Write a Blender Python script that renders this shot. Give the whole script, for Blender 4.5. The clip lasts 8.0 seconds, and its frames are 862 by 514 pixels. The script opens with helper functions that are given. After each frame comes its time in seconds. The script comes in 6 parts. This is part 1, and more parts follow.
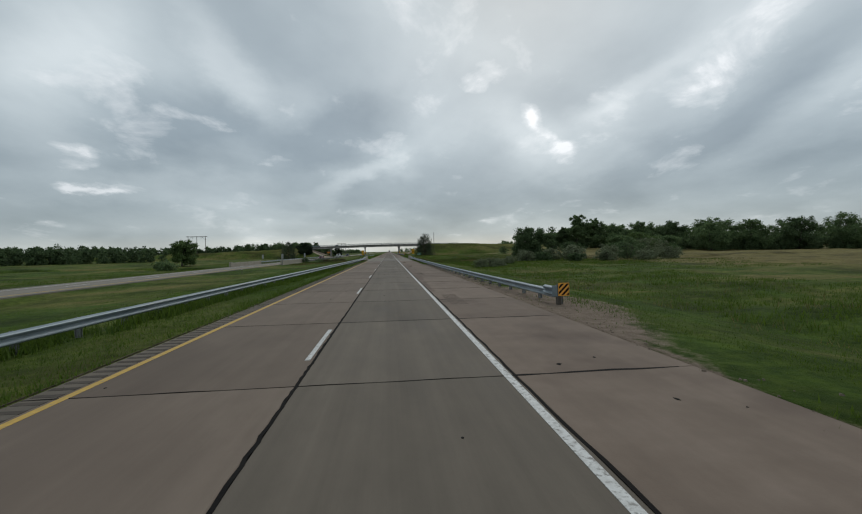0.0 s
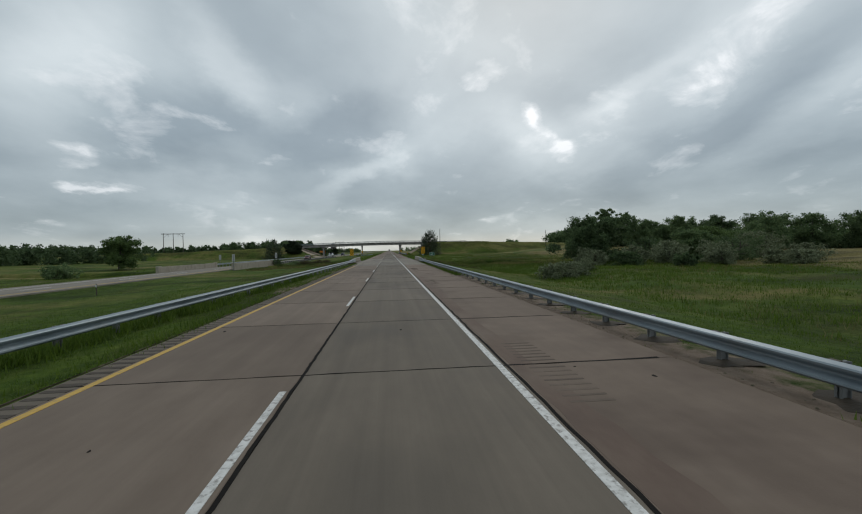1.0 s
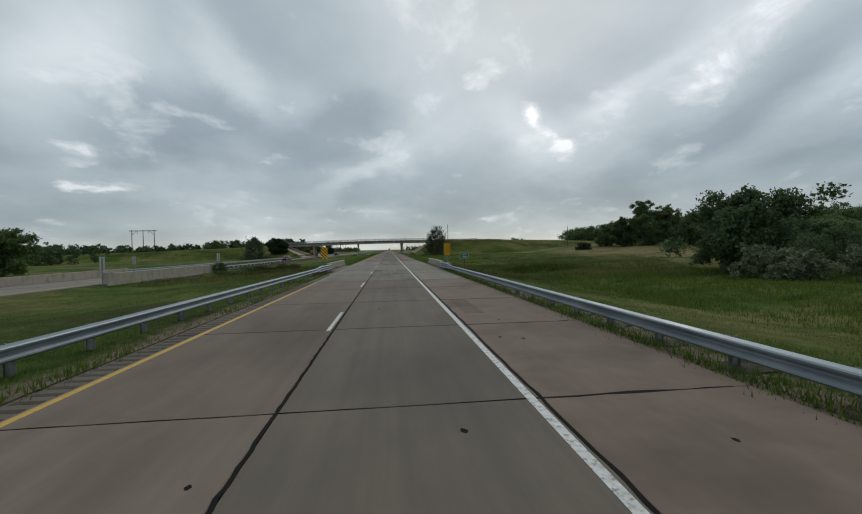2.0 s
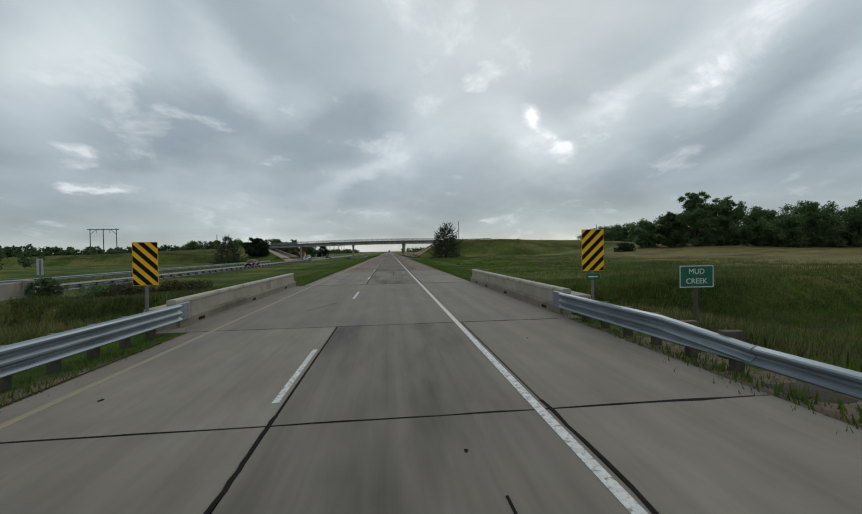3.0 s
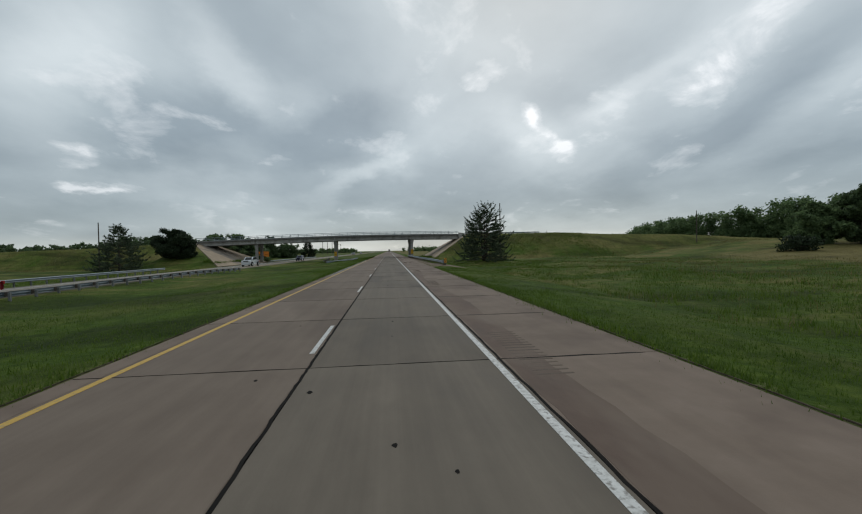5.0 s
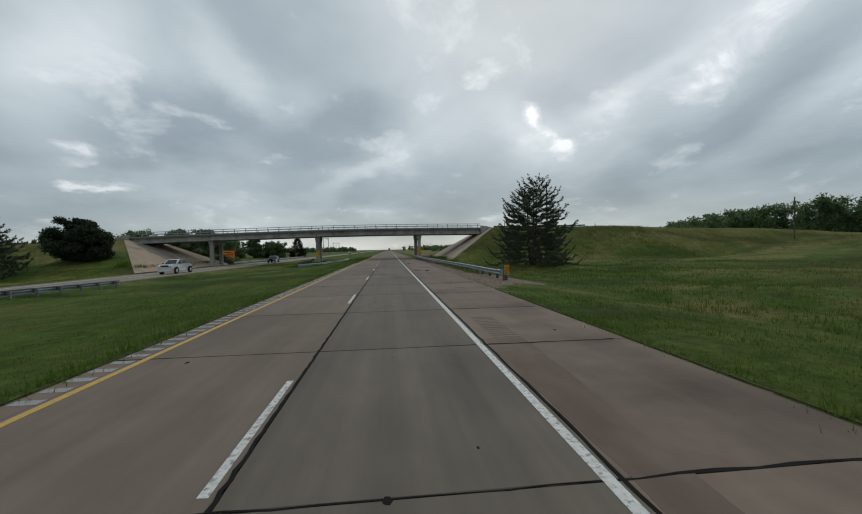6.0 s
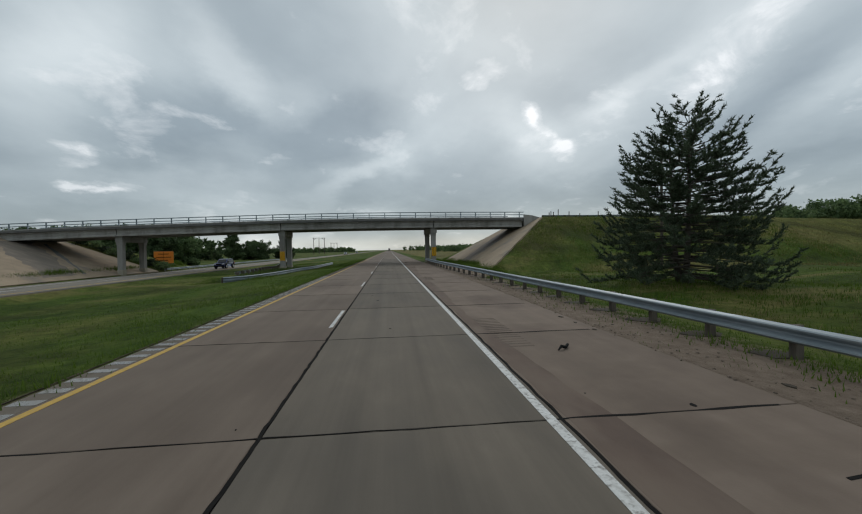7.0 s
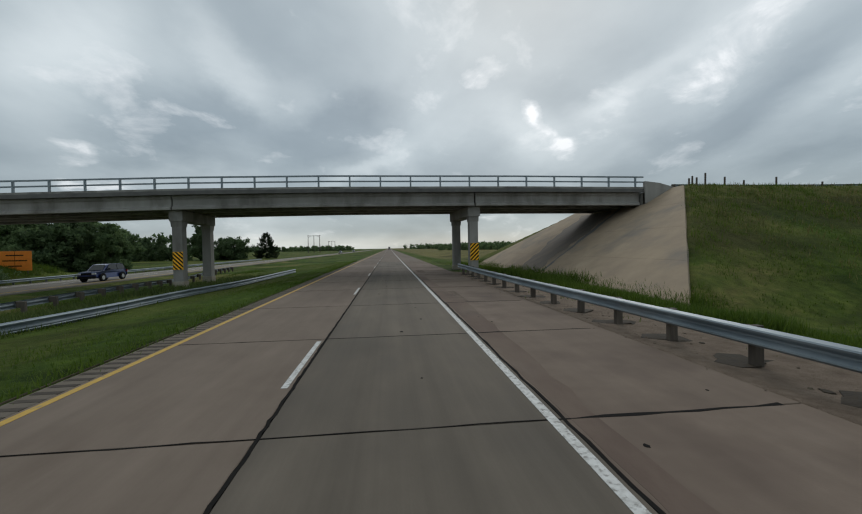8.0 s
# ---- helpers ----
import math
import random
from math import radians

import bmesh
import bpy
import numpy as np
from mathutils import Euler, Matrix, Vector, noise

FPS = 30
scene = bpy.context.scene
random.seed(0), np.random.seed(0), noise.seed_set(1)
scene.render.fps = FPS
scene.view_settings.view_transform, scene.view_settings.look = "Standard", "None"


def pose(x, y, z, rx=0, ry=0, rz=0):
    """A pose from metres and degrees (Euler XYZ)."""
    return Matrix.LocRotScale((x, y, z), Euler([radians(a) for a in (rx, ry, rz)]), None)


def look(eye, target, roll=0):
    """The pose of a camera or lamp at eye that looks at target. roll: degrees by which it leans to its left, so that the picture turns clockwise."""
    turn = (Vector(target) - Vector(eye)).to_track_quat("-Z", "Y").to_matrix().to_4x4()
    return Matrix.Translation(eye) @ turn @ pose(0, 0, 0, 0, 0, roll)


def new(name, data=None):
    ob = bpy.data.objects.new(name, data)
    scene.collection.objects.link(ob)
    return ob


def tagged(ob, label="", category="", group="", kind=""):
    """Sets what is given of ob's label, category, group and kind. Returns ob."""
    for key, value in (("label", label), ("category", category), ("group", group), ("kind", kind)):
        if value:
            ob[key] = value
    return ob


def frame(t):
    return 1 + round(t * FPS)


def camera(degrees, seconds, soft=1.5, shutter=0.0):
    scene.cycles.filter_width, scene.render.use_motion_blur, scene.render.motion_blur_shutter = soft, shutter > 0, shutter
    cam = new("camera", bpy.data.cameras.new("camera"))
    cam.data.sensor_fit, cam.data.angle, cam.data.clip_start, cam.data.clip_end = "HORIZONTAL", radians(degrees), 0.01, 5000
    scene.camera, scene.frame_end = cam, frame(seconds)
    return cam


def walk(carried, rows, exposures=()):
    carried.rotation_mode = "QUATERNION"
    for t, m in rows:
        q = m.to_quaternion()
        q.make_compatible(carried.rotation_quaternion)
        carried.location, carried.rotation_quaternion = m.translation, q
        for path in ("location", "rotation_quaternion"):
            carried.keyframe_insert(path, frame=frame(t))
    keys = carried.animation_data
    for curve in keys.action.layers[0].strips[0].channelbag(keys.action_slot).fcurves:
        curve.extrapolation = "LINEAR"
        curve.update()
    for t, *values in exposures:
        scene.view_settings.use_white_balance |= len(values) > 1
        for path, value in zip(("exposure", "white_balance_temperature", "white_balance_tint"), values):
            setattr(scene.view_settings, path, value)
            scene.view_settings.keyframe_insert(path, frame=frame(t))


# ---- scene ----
# ---- camera: driven down the right lane of a straight highway ----
cam = camera(95.7, 8.0, 1.15)
SPEED, EYE = 29.0, 2.1
PITCH = ((0.0, -0.93), (0.5, -0.98), (1.0, -1.08), (1.5, -1.13), (2.0, -1.2), (2.5, -1.26), (3.0, -0.95), (3.5, -0.55), (4.0, -1.08), (4.5, -0.72), (5.0, -1.05),
         (5.5, -1.25), (6.0, -1.22), (6.5, -1.07), (7.0, -1.18), (7.5, -1.33), (8.0, -1.4))
walk(cam, [(t, pose(0, SPEED * t, EYE, 90 + p, 0, -6.1) @ pose(0, 0, 0, 0, 0, -1.0)) for t, p in PITCH], [(0, 0.0), (8, 0.0)])


# ---- node helpers ----
def nodes_of(tree):
    tree.nodes.clear()

    def add(kind, **values):
        n = tree.nodes.new(kind)
        for k, v in values.items():
            if k in n.inputs:
                n.inputs[k].default_value = v
        return n
    return add, tree.links.new


def ramp_of(add, stops):
    r = add("ShaderNodeValToRGB")
    els = r.color_ramp.elements
    while len(els) < len(stops):
        els.new(0.5)
    for e, (p, c) in zip(els, stops):
        e.position, e.color = p, (*c, 1) if len(c) == 3 else c
    return r


def calc(add, link, op, a, b=None, clamp=False):
    n = add("ShaderNodeMath")
    n.operation, n.use_clamp = op, clamp
    for i, v in enumerate((a, b)):
        if v is None:
            continue
        if isinstance(v, (int, float)):
            n.inputs[i].default_value = v
        else:
            link(v, n.inputs[i])
    return n.outputs[0]


# ---- world: a low grey overcast with torn brighter patches ----
SUN_UP, SUN_ROUND = radians(38), radians(20)
world = bpy.data.worlds.new("overcast_sky")
scene.world = world
world.use_nodes = True
add, link = nodes_of(world.node_tree)
coord = add("ShaderNodeTexCoord")
xyz = add("ShaderNodeSeparateXYZ")
link(coord.outputs["Generated"], xyz.inputs[0])
high = calc(add, link, "ADD", calc(add, link, "MAXIMUM", xyz.outputs[2], 0.0), 0.27)
flat = add("ShaderNodeCombineXYZ")
link(calc(add, link, "DIVIDE", xyz.outputs[0], high), flat.inputs[0])
link(calc(add, link, "DIVIDE", xyz.outputs[1], high), flat.inputs[1])
turn = add("ShaderNodeMapping", Rotation=(0, 0, radians(-20)), Scale=(0.95, 0.8, 1.0), Location=(7.6, 4.3, 0.0))
link(flat.outputs[0], turn.inputs[0])
cloud = add("ShaderNodeTexNoise", Scale=0.95, Detail=6.0, Roughness=0.47, Distortion=0.15)
link(turn.outputs[0], cloud.inputs["Vector"])
fine = add("ShaderNodeTexNoise", Scale=1.9, Detail=6.0, Roughness=0.55, Distortion=0.2)
link(turn.outputs[0], fine.inputs["Vector"])


# the directions are bent by noise, so that every cloud edge is ragged
ragged = add("ShaderNodeTexNoise", Scale=1.5, Detail=7.0, Roughness=0.6)
link(turn.outputs[0], ragged.inputs["Vector"])
centred = add("ShaderNodeVectorMath")
centred.operation = "SUBTRACT"
centred.inputs[1].default_value = (0.5, 0.5, 0.5)
link(ragged.outputs["Color"], centred.inputs[0])
bent = add("ShaderNodeVectorMath")
bent.operation = "MULTIPLY_ADD"
bent.inputs[1].default_value = (0.22, 0.22, 0.22)
link(centred.outputs[0], bent.inputs[0])
link(coord.outputs["Generated"], bent.inputs[2])


def patch(azimuth, height, lean, long, short, weight):
    """How far a direction of the sky lies inside a soft long patch of cloud, all in degrees."""
    a, h, k = radians(azimuth), radians(height), radians(lean)
    ahead = Vector((math.sin(a) * math.cos(h), math.cos(a) * math.cos(h), math.sin(h)))
    right = Vector((math.cos(a), -math.sin(a), 0))
    up = right.cross(ahead)
    axis, cross = right * math.cos(k) + up * math.sin(k), up * math.cos(k) - right * math.sin(k)

    def along_axis(v, size):
        dot = add("ShaderNodeVectorMath")
        dot.operation = "DOT_PRODUCT"
        link(bent.outputs[0], dot.inputs[0])
        dot.inputs[1].default_value = v / size
        return dot.outputs["Value"]
    u, w = along_axis(axis, math.sin(radians(long))), along_axis(cross, math.sin(radians(short)))
    far = calc(add, link, "SQRT", calc(add, link, "ADD", calc(add, link, "MULTIPLY", u, u), calc(add, link, "MULTIPLY", w, w)))
    fall = add("ShaderNodeMapRange")
    fall.interpolation_type = "SMOOTHSTEP"
    fall.inputs["From Min"].default_value = 1.0
    fall.inputs["From Max"].default_value = 0.15
    fall.inputs["To Max"].default_value = weight
    link(far, fall.inputs["Value"])
    return calc(add, link, "MULTIPLY", fall.outputs[0], calc(add, link, "GREATER_THAN", along_axis(ahead, 1.0), 0.2))


# thick banks, thin light streaks, and small rents
thick_banks = [patch(*p) for p in ((-25, 17, 8, 16, 7, -0.17), (-7, 16, 22, 14, 6.5, -0.18), (-3, 8, 3, 24, 4, -0.11), (20, 7, 4, 18, 4, -0.10), (40, 12, 24, 24, 4.5, -0.14), (47, 7, 10, 22, 4, -0.10), (10, 13, 15, 10, 5, -0.08), (30, 24, 12, 16, 6, -0.05), (52, 20, 26, 12, 3, -0.06))]
# the patch at azimuth -36 paints pale haze reflected from a windscreen pillar
thin_streaks_and_haze = [patch(*p) for p in ((-21, 24.5, -48, 10, 3.2, 0.13), (-15, 21, -20, 7, 4, 0.08), (-36, 18, 70, 16, 7, 0.09), (-26, 8, -4, 22, 4, 0.10), (2, 26, 0, 20, 9, 0.06), (33, 20, 26, 15, 2.8, 0.10), (52, 15, 24, 14, 3.0, 0.09),
                                     (20, 15.5, -40, 10, 5, 0.08), (-5, 10.5, 26, 13, 2.2, 0.10), (31, 16.5, 20, 7, 3.5, 0.08), (47, 27, 20, 14, 5, 0.09))]
torn_open = [patch(*p) for p in ((14.2, 24.2, -40, 4.2, 2.6, 0.19), (12.4, 22.3, -30, 3, 2.0, 0.18), (20.6, 18, -70, 3.6, 2.3, 0.19), (22.3, 14.6, -50, 2.8, 1.8, 0.13), (24.9, 12.4, 0, 3.2, 2.0, 0.18),
                                 (31.3, 16.6, 20, 5, 3, 0.10), (42.5, 20.2, 25, 6, 2.6, 0.09), (27, 19.4, 30, 5, 2, 0.10), (-34.5, 8.7, -3, 7.5, 1.5, 0.22), (-35.6, 11.7, 0, 4, 2.4, 0.12), (47, 26, 20, 9, 3, 0.05))]
depth = calc(add, link, "ADD", calc(add, link, "MULTIPLY", cloud.outputs[0], 0.55), 0.235)
for p in thick_banks + thin_streaks_and_haze:
    depth = calc(add, link, "ADD", depth, p)
thick = ramp_of(add, ((0.32, (0.285, 0.34, 0.37)), (0.46, (0.40, 0.46, 0.485)), (0.57, (0.52, 0.58, 0.60)), (0.68, (0.66, 0.715, 0.73))))
link(depth, thick.inputs[0])
wisp = add("ShaderNodeTexNoise", Scale=3.8, Detail=9.0, Roughness=0.6, Distortion=0.3)
link(turn.outputs[0], wisp.inputs["Vector"])
rent = calc(add, link, "ADD", calc(add, link, "MULTIPLY", wisp.outputs[0], 0.75), calc(add, link, "MULTIPLY", fine.outputs[0], 0.25))
for p in torn_open:
    rent = calc(add, link, "ADD", rent, p)
torn = ramp_of(add, ((0.56, (0, 0, 0)), (0.65, (0.3, 0.3, 0.3)), (0.73, (0.95, 0.95, 0.95))))
link(rent, torn.inputs[0])
streak = ramp_of(add, ((0.34, (0.87, 0.88, 0.89)), (0.64, (1.06, 1.06, 1.06))))
link(fine.outputs[0], streak.inputs[0])
veil = add("ShaderNodeMix")
veil.data_type, veil.blend_type = "RGBA", "MULTIPLY"
veil.inputs[0].default_value = 1.0
link(thick.outputs[0], veil.inputs[6])
link(streak.outputs[0], veil.inputs[7])
bright = add("ShaderNodeMix")
bright.data_type = "RGBA"
bright.inputs[7].default_value = (0.93, 0.95, 0.96, 1)
link(torn.outputs[0], bright.inputs[0])
link(veil.outputs[2], bright.inputs[6])
sky = add("ShaderNodeTexSky")
sky.sky_type, sky.sun_disc, sky.sun_elevation, sky.sun_rotation = "NISHITA", False, SUN_UP, SUN_ROUND
clear = add("ShaderNodeMix")
clear.data_type = "RGBA"
clear.inputs[0].default_value = 0.12
link(bright.outputs[2], clear.inputs[6])
dim = add("ShaderNodeVectorMath")
dim.operation = "SCALE"
dim.inputs["Scale"].default_value = 0.10
link(sky.outputs[0], dim.inputs[0])
link(dim.outputs[0], clear.inputs[7])
# a darker cloud bank low down, above a thin bright gap along the horizon
level = ramp_of(add, ((0.0, (1.06, 1.04, 1.0)), (0.018, (1.02, 1.0, 0.97)), (0.042, (0.76, 0.78, 0.80)), (0.12, (0.76, 0.78, 0.80)), (0.26, (1.0, 1.0, 1.0))))
link(xyz.outputs[2], level.inputs[0])
deep = add("ShaderNodeMix")
deep.data_type, deep.blend_type = "RGBA", "MULTIPLY"
deep.inputs[0].default_value = 1.0
link(clear.outputs[2], deep.inputs[6])
link(level.outputs[0], deep.inputs[7])
glow = add("ShaderNodeBackground", Strength=1.09)
link(deep.outputs[2], glow.inputs[0])
link(glow.outputs[0], add("ShaderNodeOutputWorld").inputs[0])

sun = new("sun", bpy.data.lights.new("sun", "SUN"))
sun.data.energy, sun.data.angle, sun.data.color = 0.6, radians(25), (1.0, 0.97, 0.92)
sun.matrix_world = look((0, 0, 60), (-60 * math.sin(SUN_ROUND), -60 * math.cos(SUN_ROUND), 60 - 60 * math.tan(SUN_UP)))


# ---- materials ----
def material(name, stops, scale=1.0, detail=6.0, rough=0.85, metal=0.0, bump=0.3, bump_scale=30.0, bump_far=0.02, spots=None, tint=0.0, island=0.0, stretch=(1, 1, 1), streak=0.0, gloss=0.5):
    """A ramp of colours over noise in metres, a second larger noise that stains, and fine relief."""
    m = bpy.data.materials.new(name)
    m.use_nodes = True
    add, link = nodes_of(m.node_tree)
    bsdf, out = add("ShaderNodeBsdfPrincipled"), add("ShaderNodeOutputMaterial")
    link(bsdf.outputs[0], out.inputs[0])
    bsdf.inputs["Metallic"].default_value = metal
    bsdf.inputs["Specular IOR Level"].default_value = gloss
    where = add("ShaderNodeNewGeometry").outputs["Position"]
    mp = add("ShaderNodeMapping", Scale=stretch)
    link(where, mp.inputs[0])
    n1 = add("ShaderNodeTexNoise", Scale=scale, Detail=detail, Roughness=0.6)
    link(mp.outputs[0], n1.inputs["Vector"])
    r = ramp_of(add, stops)
    link(n1.outputs[0], r.inputs[0])
    colour = r.outputs[0]
    if spots:
        size, low, top, dark = spots
        n2 = add("ShaderNodeTexNoise", Scale=size, Detail=4.0, Roughness=0.55)
        link(mp.outputs[0], n2.inputs["Vector"])
        k = ramp_of(add, ((low, (0, 0, 0)), (top, (1, 1, 1))))
        link(n2.outputs[0], k.inputs[0])
        mix = add("ShaderNodeMix")
        mix.data_type = "RGBA"
        mix.inputs[7].default_value = (*dark, 1)
        link(k.outputs[0], mix.inputs[0])
        link(colour, mix.inputs[6])
        colour = mix.outputs[2]
    if streak:
        lanes = add("ShaderNodeMapping", Scale=(1.0, 0.012, 1.0))
        link(where, lanes.inputs[0])
        n4 = add("ShaderNodeTexNoise", Scale=2.6, Detail=5.0, Roughness=0.65)
        link(lanes.outputs[0], n4.inputs["Vector"])
        worn = add("ShaderNodeHueSaturation")
        link(calc(add, link, "ADD", calc(add, link, "MULTIPLY", n4.outputs[0], 2 * streak), 1 - streak), worn.inputs["Value"])
        link(colour, worn.inputs["Color"])
        colour = worn.outputs[0]
    for amount, source in ((tint, ("ShaderNodeObjectInfo", "Random")), (island, ("ShaderNodeNewGeometry", "Random Per Island"))):
        if amount:
            hsv = add("ShaderNodeHueSaturation")
            rnd = add(source[0]).outputs[source[1]]
            link(calc(add, link, "ADD", calc(add, link, "MULTIPLY", rnd, 2 * amount), 1 - amount), hsv.inputs["Value"])
            link(colour, hsv.inputs["Color"])
            colour = hsv.outputs[0]
    link(colour, bsdf.inputs["Base Color"])
    rr = ramp_of(add, ((0.3, (max(rough - 0.12, 0),) * 3), (0.7, (min(rough + 0.1, 1),) * 3)))
    link(n1.outputs[0], rr.inputs[0])
    link(rr.outputs[0], bsdf.inputs["Roughness"])
    if bump:
        n3 = add("ShaderNodeTexNoise", Scale=bump_scale, Detail=5.0)
        link(mp.outputs[0], n3.inputs["Vector"])
        b = add("ShaderNodeBump", Strength=bump, Distance=bump_far)
        link(n3.outputs[0], b.inputs["Height"])
        link(b.outputs[0], bsdf.inputs["Normal"])
    return m


def leafy(name, dark, light, island=0.35, through_light=0.25):
    m = bpy.data.materials.new(name)
    m.use_nodes = True
    add, link = nodes_of(m.node_tree)
    bsdf, out = add("ShaderNodeBsdfPrincipled"), add("ShaderNodeOutputMaterial")
    geo = add("ShaderNodeNewGeometry")
    n1 = add("ShaderNodeTexNoise", Scale=0.45, Detail=3.0)
    link(geo.outputs["Position"], n1.inputs["Vector"])
    v = calc(add, link, "ADD", calc(add, link, "MULTIPLY", geo.outputs["Random Per Island"], island), calc(add, link, "MULTIPLY", n1.outputs[0], 1 - island))
    r = ramp_of(add, ((0.2, dark), (0.75, light)))
    link(v, r.inputs[0])
    link(r.outputs[0], bsdf.inputs["Base Color"])
    bsdf.inputs["Roughness"].default_value = 0.7
    bsdf.inputs["Specular IOR Level"].default_value = 0.25
    thin = add("ShaderNodeBsdfTranslucent")
    link(r.outputs[0], thin.inputs[0])
    mix = add("ShaderNodeMixShader")
    mix.inputs[0].default_value = through_light
    link(bsdf.outputs[0], mix.inputs[1])
    link(thin.outputs[0], mix.inputs[2])
    link(mix.outputs[0], out.inputs[0])
    return m


ASPHALT_SEAL = material("joint_sealant", ((0.3, (0.010, 0.009, 0.009)), (0.7, (0.022, 0.02, 0.018))), 3.0, rough=0.88, gloss=0.05)
LANE_CONCRETE = material("worn_lane_concrete", ((0.25, (0.148, 0.112, 0.086)), (0.5, (0.184, 0.144, 0.114)), (0.75, (0.216, 0.172, 0.138))), 1.3, 9.0, 0.85, bump=0.25, bump_scale=45, bump_far=0.006,
                         spots=(0.22, 0.5, 0.75, (0.118, 0.090, 0.072)), tint=0.09, stretch=(1, 0.45, 1), streak=0.22, gloss=0.15)
DARK_LANE = material("traffic_darkened_concrete", ((0.25, (0.124, 0.103, 0.081)), (0.5, (0.152, 0.127, 0.101)), (0.75, (0.182, 0.153, 0.123))), 1.5, 9.0, 0.82, bump=0.25, bump_scale=45, bump_far=0.006,
                     spots=(0.3, 0.5, 0.78, (0.086, 0.075, 0.064)), tint=0.08, stretch=(1, 0.4, 1), streak=0.3, gloss=0.15)
SHOULDER = material("shoulder_concrete", ((0.25, (0.152, 0.113, 0.086)), (0.5, (0.188, 0.143, 0.112)), (0.75, (0.224, 0.174, 0.14))), 1.1, 9.0, 0.88, bump=0.3, bump_scale=40, bump_far=0.006,
                    spots=(0.35, 0.5, 0.74, (0.112, 0.082, 0.066)), tint=0.1, streak=0.16, gloss=0.15)
RED_STAIN = material("stained_shoulder_concrete", ((0.25, (0.10, 0.07, 0.055)), (0.5, (0.135, 0.096, 0.076)), (0.75, (0.175, 0.13, 0.104))), 1.4, 9.0, 0.86, bump=0.3, bump_scale=40, bump_far=0.006, spots=(0.8, 0.45, 0.62, (0.17, 0.128, 0.10)), stretch=(1, 0.4, 1), gloss=0.15)
BRIDGE_FLOOR = material("pale_bridge_concrete", ((0.25, (0.168, 0.147, 0.120)), (0.5, (0.212, 0.188, 0.156)), (0.75, (0.252, 0.226, 0.190))), 1.4, 9.0, 0.85, bump=0.25, bump_scale=40, bump_far=0.005,
                        spots=(0.4, 0.52, 0.78, (0.16, 0.148, 0.132)), tint=0.06, stretch=(1, 0.4, 1), streak=0.28, gloss=0.15)
PALE_LANE = material("traffic_stained_pale_concrete", ((0.25, (0.142, 0.125, 0.103)), (0.5, (0.186, 0.165, 0.138)), (0.75, (0.228, 0.205, 0.173))), 1.4, 9.0, 0.85, bump=0.25, bump_scale=40, bump_far=0.005,
                     spots=(0.55, 0.5, 0.7, (0.088, 0.08, 0.07)), tint=0.06, stretch=(1.3, 0.25, 1), streak=0.4, gloss=0.15)
PARAPET = material("weathered_parapet_concrete", ((0.25, (0.27, 0.24, 0.19)), (0.5, (0.325, 0.294, 0.238)), (0.78, (0.38, 0.35, 0.288))), 1.8, 9.0, 0.9, bump=0.35, bump_scale=25, bump_far=0.01,
                   spots=(1.1, 0.55, 0.75, (0.2, 0.17, 0.13)), tint=0.05, stretch=(1, 1, 0.6), gloss=0.2)
PARAPET_CAP = material("bleached_parapet_cap", ((0.25, (0.34, 0.315, 0.26)), (0.5, (0.41, 0.38, 0.32)), (0.78, (0.47, 0.44, 0.375))), 2.4, 9.0, 0.9, bump=0.35, bump_scale=25, bump_far=0.01, spots=(1.6, 0.55, 0.75, (0.24, 0.21, 0.165)), gloss=0.2)
PARAPET_KERB = material("grimy_kerb_concrete", ((0.25, (0.175, 0.15, 0.115)), (0.5, (0.225, 0.195, 0.152)), (0.78, (0.28, 0.245, 0.195))), 1.8, 9.0, 0.9, bump=0.35, bump_scale=25, bump_far=0.01, spots=(0.9, 0.5, 0.72, (0.12, 0.10, 0.078)), stretch=(1, 0.5, 1), gloss=0.2)
BRIDGE_GREY = material("girder_concrete", ((0.25, (0.20, 0.193, 0.178)), (0.5, (0.275, 0.267, 0.247)), (0.75, (0.35, 0.34, 0.316))), 0.9, 9.0, 0.88, bump=0.25, bump_scale=18, bump_far=0.01,
                       spots=(0.7, 0.5, 0.7, (0.145, 0.135, 0.12)), tint=0.09, stretch=(1, 1, 0.35))
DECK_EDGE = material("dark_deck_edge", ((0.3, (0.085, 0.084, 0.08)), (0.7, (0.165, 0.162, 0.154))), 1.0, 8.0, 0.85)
SLOPE_PAVING = material("slope_paving_concrete", ((0.25, (0.235, 0.175, 0.118)), (0.5, (0.315, 0.24, 0.163)), (0.75, (0.385, 0.298, 0.207))), 0.6, 9.0, 0.92, bump=0.35, bump_scale=14, bump_far=0.015,
                        spots=(0.22, 0.54, 0.72, (0.17, 0.148, 0.125)), tint=0.04)
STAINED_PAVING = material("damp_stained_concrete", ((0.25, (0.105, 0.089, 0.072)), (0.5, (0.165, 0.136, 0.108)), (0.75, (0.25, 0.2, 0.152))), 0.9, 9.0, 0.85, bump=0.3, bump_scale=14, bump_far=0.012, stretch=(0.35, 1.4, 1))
STEEL = material("galvanised_steel", ((0.25, (0.145, 0.18, 0.205)), (0.5, (0.215, 0.255, 0.28)), (0.75, (0.31, 0.345, 0.365))), 1.6, 6.0, 0.5, metal=0.5, bump=0.06, bump_scale=20,
                 spots=(0.7, 0.58, 0.8, (0.25, 0.245, 0.235)), stretch=(1, 0.4, 1))
